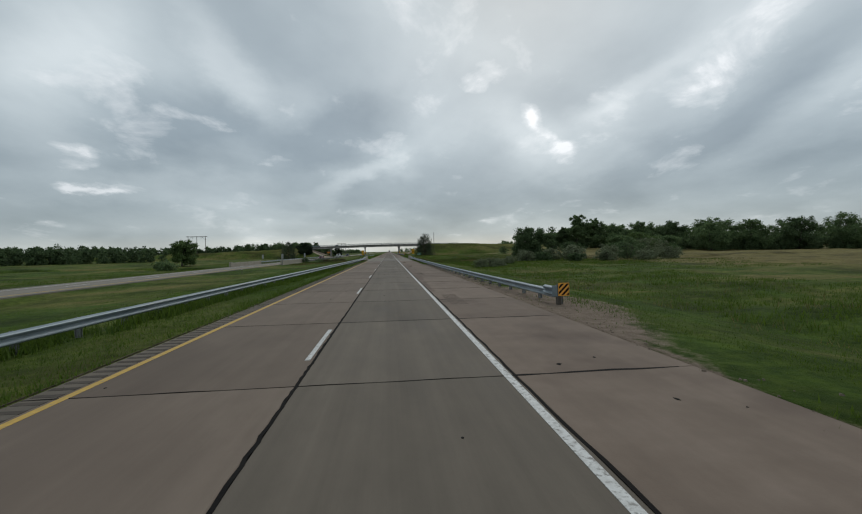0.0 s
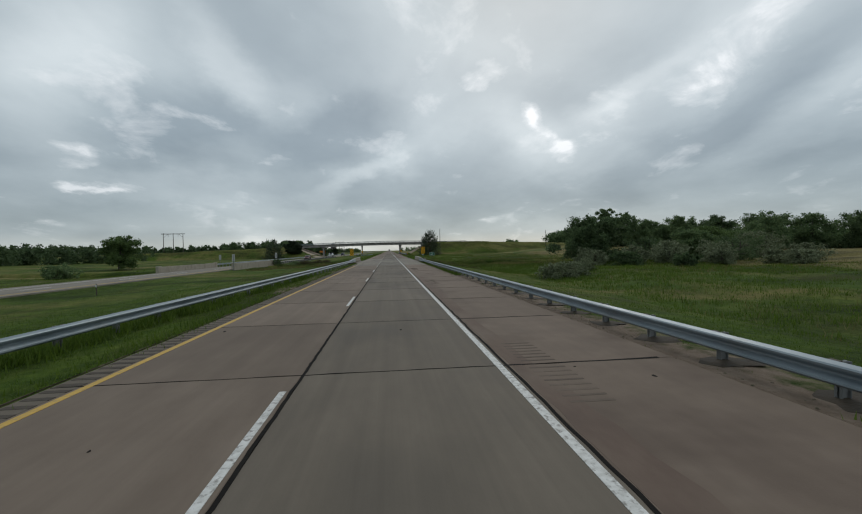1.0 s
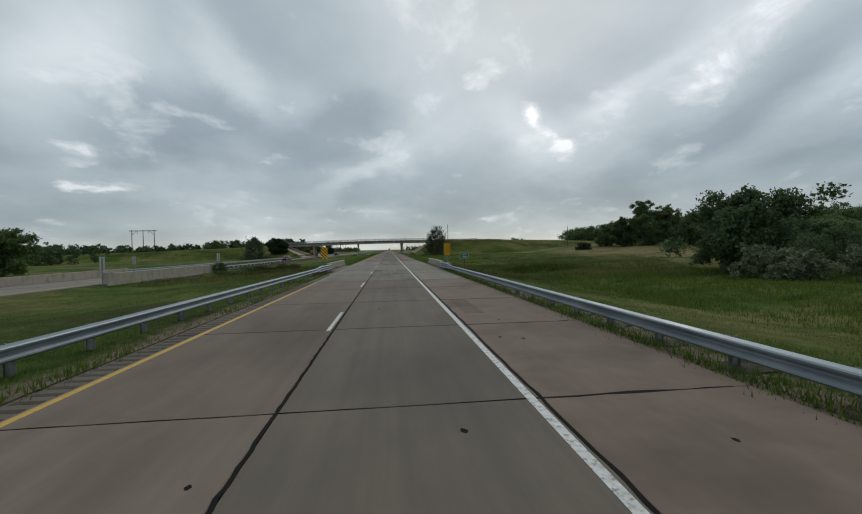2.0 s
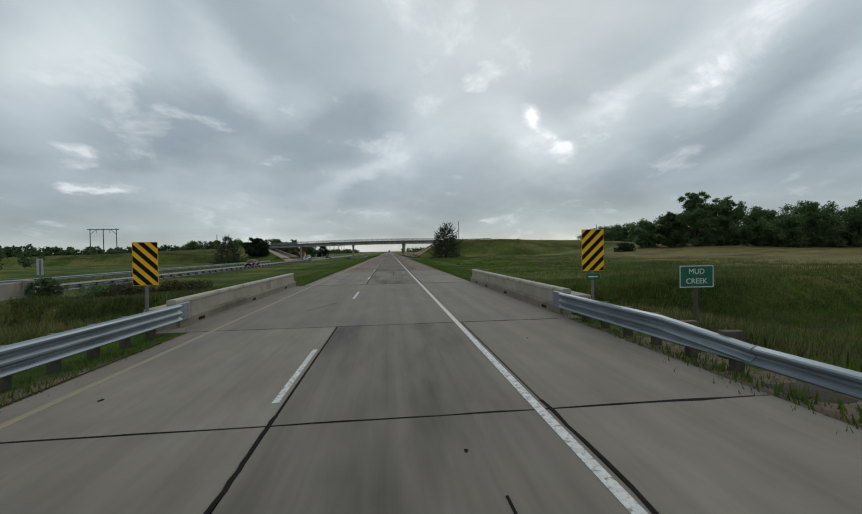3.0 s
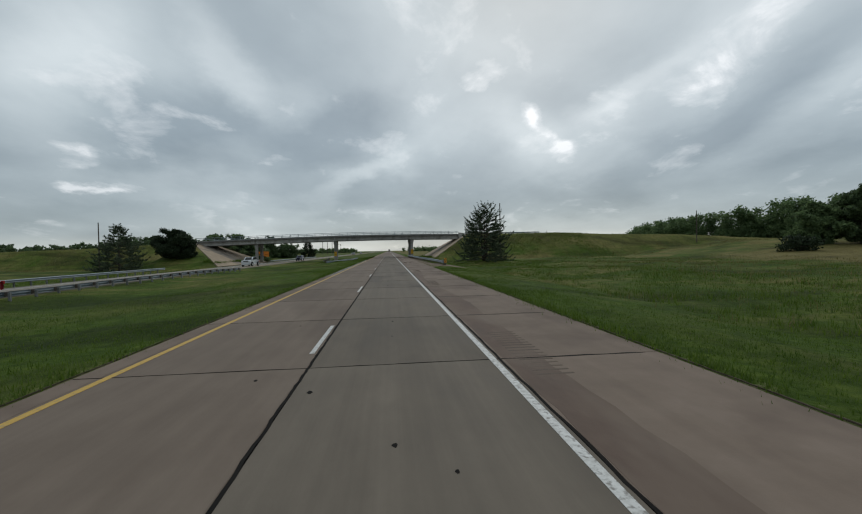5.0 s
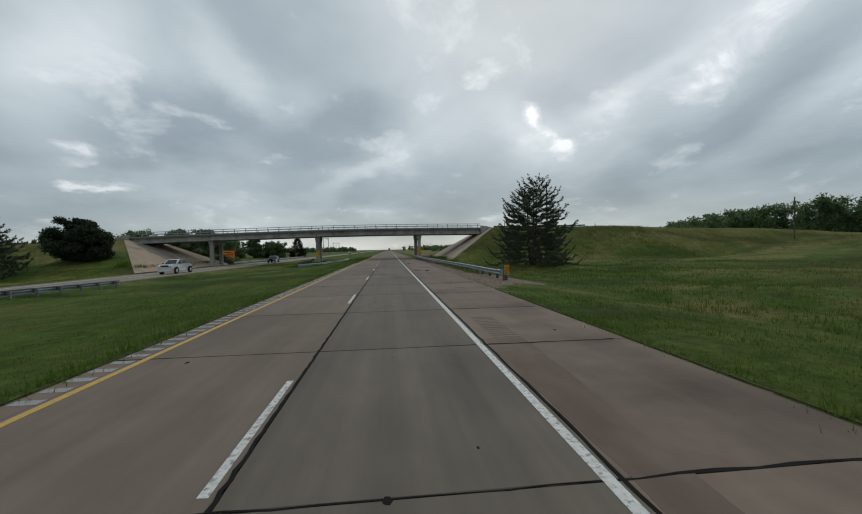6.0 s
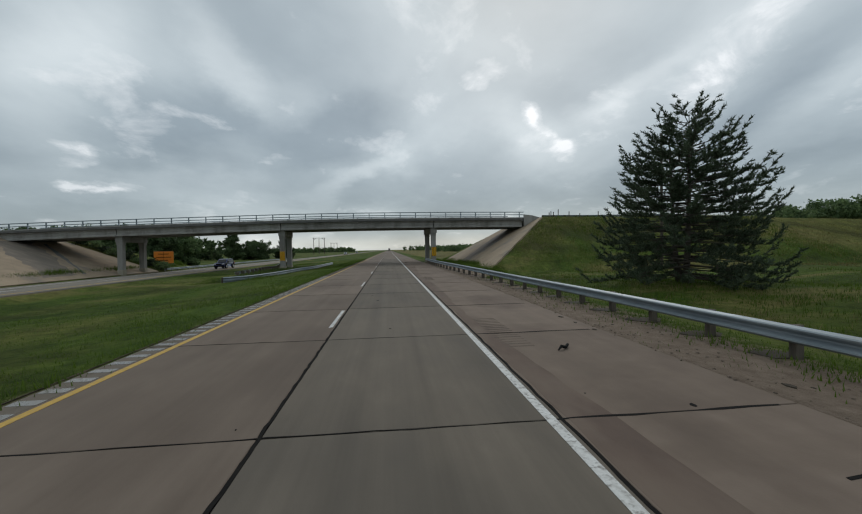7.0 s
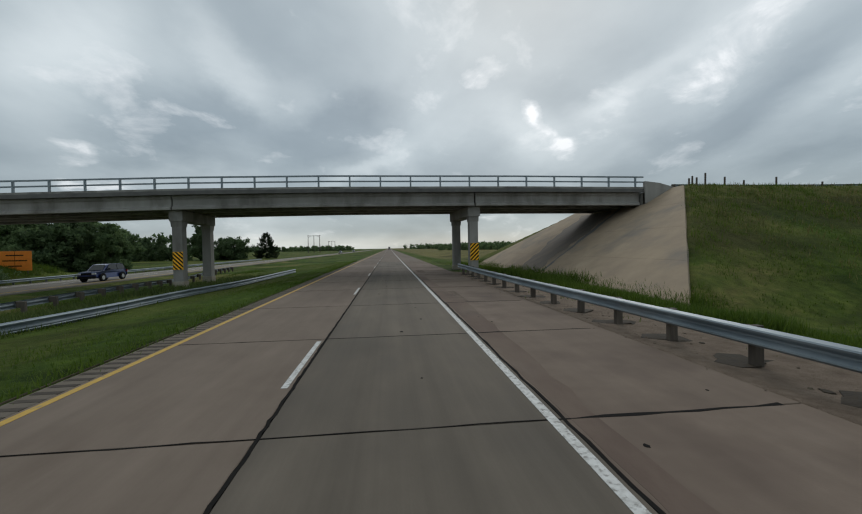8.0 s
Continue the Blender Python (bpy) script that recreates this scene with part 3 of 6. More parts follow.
def ground_z(x, y):
    x, y = np.asarray(x, float), np.asarray(y, float)
    base = np.where(x >= 0, knots(NEAR_R, x), knots(NEAR_L, x))
    base = np.where((x > ROAD_L) & (x < ROAD_R), -0.09, base)
    rough = np.clip(np.minimum(np.maximum(x - 6, -6.5 - x), 8) / 8, 0, 1) * np.where((x < -25) & (x > -38), 0, 1)
    base = base + rough * (0.42 * smooth_noise(x, y, 3, 9.0) + 0.2 * smooth_noise(x, y, 4, 3.1) + np.clip((x - 12) / 8, 0, 1) * 0.55 * smooth_noise(x, y, 5, 6.3))
    across, along_y = np.clip((x - 58) / 46, 0, 1), np.clip((y - 168) / 46, 0, 1) * np.clip((278 - y) / 20, 0, 1)
    base = base + 2.3 * across ** 1.3 * (3 - 2 * along_y) * along_y ** 2 + 0.07 * across * np.clip((278 - y) / 20, 0, 1) * np.clip(y - 214, 0, 24)
    off = np.abs(y - creek_y(x))
    wide = np.where((x > -45) & (x < 12), np.where((x > -26) & (x < -7), 5.0, 6.4), 8.5)
    base = base - 2.7 * np.clip((wide - off) / 3.5, 0, 1) ** 1.0 * np.clip((150 - np.abs(x)) / 60, 0, 1)
    lift = bank(x, y) + rough * (0.18 * smooth_noise(x, y, 7, 4.0) + 0.5 * smooth_noise(x, y, 9, 17.0)) * np.where(paved(x, y), 0, 1) - np.where(paved(x, y), 0.12, 0)
    return np.maximum(base, lift)


def z_at(x, y):
    return float(ground_z(x, y))


def lines(*spans):
    out = []
    for a, b, n in spans:
        out += list(np.linspace(a, b, n, endpoint=False))
    return np.array(out + [spans[-1][1]])


gx = lines((-3500, -400, 14), (-400, -120, 70), (-120, -40, 60), (-40, -4, 40), (-4, 4, 4), (4, 40, 45), (40, 160, 70), (160, 400, 50), (400, 3500, 14))
gx = np.unique(np.concatenate([gx, [-5.47, -5.42, 5.27, 5.32]]))
gy = lines((-400, -20, 12), (-20, 90, 60), (90, 122, 44), (122, 232, 62), (232, 305, 80), (305, 480, 40), (480, 4600, 20))
GX, GY = np.meshgrid(gx, gy)
GZ = ground_z(GX, GY)
idx = np.arange(GX.size).reshape(GX.shape)
quads = np.stack([idx[:-1, :-1], idx[:-1, 1:], idx[1:, 1:], idx[1:, :-1]], -1).reshape(-1, 4)
ground = new("ground", raw_mesh("ground", np.stack([GX, GY, GZ], -1).reshape(-1, 3), quads, MEADOW, True))
tagged(ground, "rolling green roadside grass with dry yellow patches and a pale crop field", "ground", kind="structure")

# creek water under the road bridges
w = Shape()
w.sweep([[(x, float(creek_y(x)) + e, h) for e, h in ((-1.0, -3.05), (1.0, -3.05), (1.0, -3.6), (-1.0, -3.6))] for x in range(-90, 91, 5)])
tagged(part("water", w, material("brown_creek_water", ((0.3, (0.04, 0.036, 0.022)), (0.7, (0.065, 0.056, 0.035))), 0.4, rough=0.12, bump=0.15, bump_scale=3)), "still brown creek water between grassy banks", "water", kind="structure")

# ---- the road ----
SPAN0, SPAN1 = 98.2, 112.3
road = thing("road", "brownish concrete two-lane highway with sealed joints and worn lane paint", "road", kind="structure")
for y0, y1 in ((-300, SPAN0 - 0.02), (SPAN1 + 0.02, 4200)):
    part("road_bed", Shape().box(ROAD_L, ROAD_R, y0, y1, -0.5, -0.022), ASPHALT_SEAL, road, "dark sealant showing in the slab joints")
for y0, y1 in ((-300, -16), (292, 4200)):
    far = Shape()
    for x0, x1 in ((-5.43, -1.53), (-1.49, 2.05), (2.07, 5.28)):
        far.box(x0, x1, y0, y1, -0.02, 0.0)
    part("far_pavement", far, LANE_CONCRETE, road)

known = (-15.5, 0.9, 6.3, 11.8, 50.2, 54.9, 58.9, 63.2, 84.6, 91.9, SPAN0, SPAN1, 120.4, 127.85, 128.85, 132.65, 137.6, 142.2, 197.3, 202.7, 241.3, 246.6, 252.3, 291.9)
breaks = []
for a, b in zip(known, known[1:]):
    n = max(1, round((b - a) / 5.0)) if not (a >= SPAN0 and b <= 128.9) else 1
    breaks += [a + (b - a) * i / n for i in range(n)]
breaks.append(known[-1])


def slab_mesh(x0, x1, mat, name):
    """A slab of length 1, its upper edges rounded off."""
    s = Shape()
    c = 0.012
    cy = 0.002
    s.sweep([[(x0, e, -0.2), (x0, e, -0.008), (x0 + c, e + g, 0.0), (x1 - c, e + g, 0.0), (x1, e, -0.008), (x1, e, -0.2)] for e, g in ((0.0, 0.0), (cy, 0.0), (1 - cy, 0.0), (1.0, 0.0))], closed=True)
    s.v[2] = (*s.v[2][:2], -0.008)
    s.v[3] = (*s.v[3][:2], -0.008)
    s.v[20] = (*s.v[20][:2], -0.008)
    s.v[21] = (*s.v[21][:2], -0.008)
    return s.mesh(name, mat)


COLUMNS = ((-5.43, -4.99, SHOULDER), (-4.98, -1.525, LANE_CONCRETE), (-1.48, 2.05, DARK_LANE), (2.075, 5.28, SHOULDER))


# ---- paint and sealant on the pavement ----
def strip(name, x, width, y0, y1, mat, z=0.004, wob=0.0, seed=1, step=3.0, label=""):
    gen = random.Random(seed)
    s = Shape()
    n = max(2, int((y1 - y0) / step))
    rings = []
    for i in range(n + 1):
        y = y0 + (y1 - y0) * i / n
        o, k = wob * gen.uniform(-1, 1), width / 2 * (1 + (3 * wob if wob else 0.0) * gen.uniform(-1, 1.6))
        rings.append([(x + o - k, y, z - 0.006), (x + o - k, y, z), (x + o + k, y, z), (x + o + k, y, z - 0.006)])
    s.sweep(rings)
    return part(name, s, mat, road, label)


strip("edge_line", 1.92, 0.13, -80, 1600, WHITE_PAINT, label="continuous white edge line")
strip("median_line", -4.84, 0.13, -80, SPAN0 - 14, YELLOW_PAINT, label="continuous yellow edge line")
strip("median_line", -4.84, 0.13, SPAN0 - 14, 130, FADED_YELLOW, label="faded yellow edge line")
strip("median_line", -4.84, 0.13, 130, 1600, YELLOW_PAINT, label="continuous yellow edge line")
strip("joint_seal", -1.5, 0.05, -20, SPAN0 - 6, ASPHALT_SEAL, 0.003, 0.016, 5, 0.16, "wandering black crack sealant")
strip("joint_seal", -1.5, 0.045, SPAN1 + 0.3, 300, ASPHALT_SEAL, 0.003, 0.016, 6, 0.16, "wandering black crack sealant")
strip("joint_seal", 2.06, 0.05, -20, SPAN0 - 6, ASPHALT_SEAL, 0.003, 0.02, 7, 0.4, "wandering black crack sealant")
strip("joint_seal", 2.06, 0.045, SPAN1 + 0.3, 300, ASPHALT_SEAL, 0.003, 0.02, 8, 0.4, "wandering black crack sealant")
dash = Shape().box(-1.68, -1.58, 0, 3.0, -0.004, 0.004)
dash_mesh = dash.mesh("lane_dash", WHITE_PAINT)
for k in range(-2, 60):
    y = 7.8 + 12.12 * k
    if y < 720:
        part("lane_dash", dash_mesh, WHITE_PAINT, road, at=Matrix.Translation((0, y, 0)))
# sealed cross joints and old cracks
gen = random.Random(11)
for i, y in enumerate(breaks):
    if -20 < y < 300:
        s = Shape()
        x = -5.4
        rings = []
        while x < 5.25:
            k = 0.018 * gen.uniform(0.3, 1.9) * (0.4 if x < 2 else 1.5)
            o = gen.uniform(-0.02, 0.02)
            rings.append([(x, y + o - k, -0.003), (x, y + o - k, 0.0025), (x, y + o + k, 0.0025), (x, y + o + k, -0.003)])
            x += 0.4
        part("cross_joint", s.sweep(rings), ASPHALT_SEAL, road)
for x, y, a, n, wd in ((0.97, 87.2, 0.0, 11, 0.022), (0.51, 116.7, 0.006, 18, 0.012), (0.34, 120.4, 0.008, 18, 0.02), (-3.0, 101.5, 0.4, 8, 0.012), (-4.4, 118.6, 0.5, 5, 0.01), (-2.3, 116.0, 1.35, 4, 0.01), (-3.9, 117.5, 1.5, 3, 0.008), (-0.2, 117.2, 1.4, 5, 0.012),
                    (-3.2, 121.4, 0.55, 4, 0.012), (-3.9, 121.2, 1.5, 3, 0.008), (4.0, 206.0, 1.45, 3, 0.02), (3.4, 194.5, 1.5, 3, 0.02), (-2.7, 143.0, 0.3, 10, 0.04)):
    s, rings, px, py = Shape(), [], x, y
    for i in range(n):
        rings.append([(px - wd * 0.6, py, 0.0), (px - wd * 0.6, py, 0.005), (px + wd * 0.6, py + 0.01, 0.005), (px + wd * 0.6, py + 0.01, 0.0)] if abs(a) < 1 else
                     [(px, py - wd, 0.0), (px, py - wd, 0.005), (px, py + wd, 0.005), (px, py + wd, 0.0)])
        px += math.sin(a) * 0.3 + gen.uniform(-0.05, 0.05) * (0.2 if wd < 0.03 else 1)
        py += math.cos(a) * 0.3
    part("crack_seal", s.sweep(rings), ASPHALT_SEAL, road)
# an old brownish-red stain on the shoulder beside the edge line
for y0, y1, wide, seed in ((130.6, 183.0, 1.05, 81), (20.0, 60.0, 0.6, 82), (205.0, 262.0, 0.7, 83)):
    gen2, rings, y = random.Random(seed), [], y0
    while y < y1:
        a, b = 2.1 + 0.05 * gen2.random(), 2.1 + wide * (0.75 + 0.35 * math.sin(y * 0.21) * math.sin(y * 0.083)) + gen2.gauss(0, 0.03)
        rings.append([(a, y, -0.004), (a, y, 0.0015), (b, y, 0.0015), (b, y, -0.004)])
        y += 0.6
    part("shoulder_stain", Shape().sweep(rings), RED_STAIN, road, "old brownish-red stain beside the edge line")
# rumble grooves along both edges
for name, x0, x1, y0, y1 in (("rumble_strip", -5.38, -4.98, -15, 92), ("rumble_strip", -5.38, -4.98, 180, 236), ("rumble_strip", -5.38, -4.98, 236.2, 290), *(("rumble_strip", 2.4, 3.05, y, y + 3.4) for y in (-3.4, 15.0, 34.0, 52.6, 70.4, 131.6, 135.1, 151.2, 168.0, 182.2, 211.0, 229.0, 247.0, 265.0))):
    s = Shape()
    y = y0
    while y < y1:
        s.box(x0, x1, y, y + (0.2 if y0 == 180 else 0.12 if x0 < 0 else 0.065), -0.01, 0.003 if x0 < 0 else 0.0025)
        y += 0.5 if y0 == 180 else 0.31 if x0 < 0 else 0.22
    tagged(part(name, s, RUMBLE_WORN if x0 > 0 else RUMBLE_WET if y0 == 180 else RUMBLE_SHADE, road, "row of shallow grooves pressed into the shoulder"), kind="stuff")

# a dark strip along the ragged edge of the grass
for x, y0, y1, seed in ((-5.5, -15, 97.5, 61), (-5.5, 113, 300, 62), (5.36, 113.2, 194, 64)):
    gen, rings, y = random.Random(seed), [], y0
    while y < y1:
        a, b = gen.uniform(-0.02, 0.01), gen.uniform(0.01, 0.04)
        o = -1 if x < 0 else 1
        rings.append([(x - o * a, y, -0.02), (x - o * a, y, -0.004), (x, y, 0.006), (x + o * b, y, 0.004), (x + o * b, y, -0.15)])
        y += gen.uniform(0.25, 0.7)
    part("earth_edge", Shape().sweep(rings), EDGE_STRIP, road, "dark ragged strip at the grass edge")

# bridge over the creek on this carriageway
creek_bridge = thing("creek_bridge", "short pale concrete road bridge with low parapets over a creek", "bridge")
part("deck", Shape().box(-6.35, 5.75, SPAN0 + 0.02, SPAN1 - 0.02, -0.6, -0.005, 0.01), BRIDGE_FLOOR, creek_bridge, "pale worn concrete deck")
for y0, y1 in ((SPAN0 - 0.9, SPAN0), (SPAN1, SPAN1 + 0.9)):
    part("abutment", Shape().box(-6.35, 5.75, y0, y1, -3.6, -0.52, 0.03), PARAPET, creek_bridge)


def parapet(parent, x_face, out, y0, y1, height, joints):
    """A low concrete wall: panels with a proud rounded cap, standing on a broader kerb with slots for the rain."""
    cuts = [y0, *joints, y1]
    at_x = lambda p: x_face + out * p

    def run_of(name, prof, a, b, mat, label):
        rings = [[(at_x(px), y, pz) for px, pz in prof] for y in (a, b)]
        if out > 0:
            rings = [list(reversed(r)) for r in rings]
        return part(name, Shape().sweep(rings), mat, parent, label)

    for a, b in zip(cuts, cuts[1:]):
        run_of("parapet_panel", [(0.11, 0.30), (0.13, height - 0.13), (0.36, height - 0.13), (0.36, -0.55), (0.11, -0.55)], a + 0.012, b - 0.012, PARAPET, "stained precast concrete parapet panel")
        run_of("cap", [(0.115, height - 0.126), (0.10, height - 0.10), (0.10, height - 0.03), (0.125, height), (0.345, height), (0.37, height - 0.03), (0.37, height - 0.126)], a + 0.012, b - 0.012, PARAPET_CAP, "pale worn top edge of the parapet")
        run_of("kerb", [(0.0, -0.55), (0.0, 0.22), (0.02, 0.26), (0.108, 0.295), (0.108, -0.55)], a + 0.006, b - 0.006, PARAPET_KERB, "darker weathered kerb at the parapet's foot")
        y = a + 1.1
        while y < b - 0.8:
            x = sorted((at_x(-0.003), at_x(0.05)))
            # a black box stands in for the shade inside each drain slot
            part("scupper", Shape().box(x[0], x[1], y, y + 0.42, 0.02, 0.13), SIGN_BLACK, parent, "black box painted as the dark inside of a kerb drain slot")
            y += 3.6


parapet(creek_bridge, 5.38, 1, 98.9, 112.7, 0.80, (103.5, 109.6))
parapet(creek_bridge, -6.02, -1, 98.9, 112.9, 0.80, (103.8, 109.2))
for x, o, seed in ((5.38, -1, 71), (-6.02, 1, 72)):
    gen, rings, y = random.Random(seed), [], 99.0
    while y < 112.6:
        b = 0.03 + 0.09 * gen.random() ** 2
        rings.append([(x, y, -0.01), (x, y, 0.03), (x + o * b * 0.5, y, 0.02), (x + o * b, y, -0.006)])
        y += gen.uniform(0.15, 0.5)
    part("silt", Shape().sweep(rings), GRAVEL, creek_bridge, "line of washed-in dirt along the parapet's foot")
part("wing_block", Shape().box(5.8, 6.6, 99.2, 101.2, -0.4, 0.55, 0.04), PARAPET, creek_bridge)
part("wing_block", Shape().box(-7.3, -6.42, 99.4, 101.4, -0.4, 0.5, 0.04), PARAPET, creek_bridge)

# ---- the opposite carriageway, lower and tilted ----
OX0, OX1, OZ0, OZ1 = -36.8, -26.0, -0.90, -0.58
opposite = thing("opposite_road", "pale concrete carriageway for the other direction beyond the median", "road", kind="structure")


def oz(x):
    return OZ1 + (OZ0 - OZ1) * (x - OX1) / (OX0 - OX1)


for y0, y1 in ((-300, 96.0), (118.02, 4200)):
    s = Shape()
    s.sweep([[(OX0, y, oz(OX0) - 0.4), (OX0, y, oz(OX0)), (OX1, y, oz(OX1)), (OX1, y, oz(OX1) - 0.4)] for y in (y0, y1)])
    part("pavement", s, BRIDGE_FLOOR, opposite)
s = Shape().sweep([[(OX0 - 0.6, y, oz(OX0) - 0.6), (OX0 - 0.6, y, oz(OX0) + 0.01), (OX1 + 0.6, y, oz(OX1) + 0.01), (OX1 + 0.6, y, oz(OX1) - 0.6)] for y in (96.02, 118.0)])
part("bridge_deck", s, BRIDGE_FLOOR, opposite)
for x, m, w in ((-27.3, YELLOW_PAINT, 0.13), (-34.2, WHITE_PAINT, 0.13)):
    part("edge_line", Shape().sweep([[(x - w / 2, y, oz(x) - 0.002), (x - w / 2, y, oz(x) + 0.016), (x + w / 2, y, oz(x) + 0.016), (x + w / 2, y, oz(x) - 0.002)] for y in (-60, 1200)]), m, opposite)
for k in range(-4, 60):
    y = 4 + 12.19 * k
    part("lane_dash", Shape().sweep([[(-30.8, yy, oz(-30.8)), (-30.8, yy, oz(-30.8) + 0.018), (-30.68, yy, oz(-30.68) + 0.018), (-30.68, yy, oz(-30.68))] for yy in (y, y + 3.05)]), WHITE_PAINT, opposite)
opp_bridge = thing("creek_bridge", "pale concrete girder bridge of the opposite carriageway with solid parapets", "bridge")
for x, o in ((-25.75, 1), (-37.05, -1)):
    z = oz(x)
    for a, b in ((96.2, 102.9), (102.93, 110.9), (110.93, 117.8)):
        part("parapet_panel", Shape().box(min(x, x + o * 0.34), max(x, x + o * 0.34), a, b, z + 0.02, z + 0.95, 0.03), PARAPET, opp_bridge, "stained concrete parapet")
    part("deck_edge", Shape().box(min(x - o * 0.3, x + o * 0.46), max(x - o * 0.3, x + o * 0.46), 96.1, 117.9, z - 0.26, z + 0.015, 0.02), PARAPET, opp_bridge, "projecting edge of the deck slab")
    part("girder", Shape().box(min(x - o * 0.5, x + o * 0.12), max(x - o * 0.5, x + o * 0.12), 96.12, 117.88, z - 1.42, z - 0.265, 0.03), PARAPET, opp_bridge, "deep concrete edge girder")
    for y in (96.6, 117.4):
        part("end_post", Shape().box(x + o * 0.18 - 0.24, x + o * 0.18 + 0.24, y - 0.45, y + 0.45, z - 0.24, z + 1.06, 0.03), PARAPET, opp_bridge)
for y0, y1 in ((95.2, 96.1), (117.9, 118.8)):
    part("abutment", Shape().box(-37.6, -25.2, y0, y1, -4.0, -1.25, 0.03), PARAPET, opp_bridge)


# ---- guardrails ----
W_PROFILE = ((-0.01, 0.42), (0.07, 0.452), (0.09, 0.475), (0.085, 0.505), (0.0, 0.568), (0.0, 0.602), (0.085, 0.665), (0.09, 0.695), (0.07, 0.718), (-0.01, 0.75))


def along(path, step):
    """Points every step metres along a path of (x, y), with the direction there."""
    pts = [Vector(p) for p in path]
    out, d = [], 0.0
    for a, b in zip(pts, pts[1:]):
        n = (b - a).length
        while d < n:
            out.append((a + (b - a) * d / n, (b - a).normalized()))
            d += step
        d -= n
    out.append((pts[-1], (pts[-1] - pts[-2]).normalized()))
    return out


def rounded(path, rounds=2):
    for _ in range(rounds):
        q = [path[0]]
        for (ax, ay), (bx, by) in zip(path, path[1:]):
            q += [(ax * 0.75 + bx * 0.25, ay * 0.75 + by * 0.25), (ax * 0.25 + bx * 0.75, ay * 0.25 + by * 0.75)]
        path = q + [path[-1]]
    return path


STEEL_POST = Shape().box(-0.075, 0.075, -0.012, 0.012, -0.9, 0.7).box(-0.075, -0.063, -0.05, 0.05, -0.9, 0.7).box(0.063, 0.075, -0.05, 0.05, -0.9, 0.7).mesh("post", POST_STEEL)
WOOD_POST = Shape().box(-0.09, 0.09, -0.07, 0.07, -0.9, 0.715, 0.012).mesh("post", POST_WOOD)
BLOCK = Shape().box(-0.09, 0.09, -0.07, 0.07, 0.44, 0.73, 0.01).mesh("blockout", POST_WOOD)


def guardrail(path, face, lift=0.0, wood=True, label="", double=False, spacing=1.905):
    """A W-beam rail; face +1: its front is to the right of the path's direction."""
    rail = thing("guardrail", label or "galvanised steel W-beam guardrail on stout posts", "guardrail", "guardrails")
    path = rounded(path)
    height = lambda x, y: z_at(x, y) + (lift(y) if callable(lift) else lift)
    stations = along(path, spacing)
    zs = [height(p.x, p.y) for p, _ in stations]
    zs = [sum(zs[max(i - 2, 0):i + 3]) / len(zs[max(i - 2, 0):i + 3]) for i in range(len(zs))]
    for low in ((0.0, -0.31) if double else (0.0,)):
        rings = []
        for (p, d), z in zip(stations, zs):
            n = Vector((d.y, -d.x)) * face
            front = [(p.x + n.x * (a + 0.1), p.y + n.y * (a + 0.1), z + h + low * 0.9) for a, h in W_PROFILE]
            back = [(p.x + n.x * (a + 0.092), p.y + n.y * (a + 0.092), z + h + low * 0.9) for a, h in reversed(W_PROFILE)]
            rings.append(front + back)
        s = Shape().sweep(rings)
        part("beam", s, STEEL, rail, "dull galvanised corrugated steel beam")
    for i, ((p, d), z) in enumerate(zip(stations[:-1], zs)):
        turn = math.degrees(math.atan2(-d.x, d.y))
        n = Vector((d.y, -d.x)) * face
        post = part("post", WOOD_POST if wood else STEEL_POST, None, rail, at=pose(p.x - n.x * 0.18, p.y - n.y * 0.18, z, random.uniform(-1, 1), random.uniform(-1, 1), turn))
        part("blockout", BLOCK, None, rail, at=pose(p.x + n.x * 0.005, p.y + n.y * 0.005, z, 0, 0, turn))
    return rail


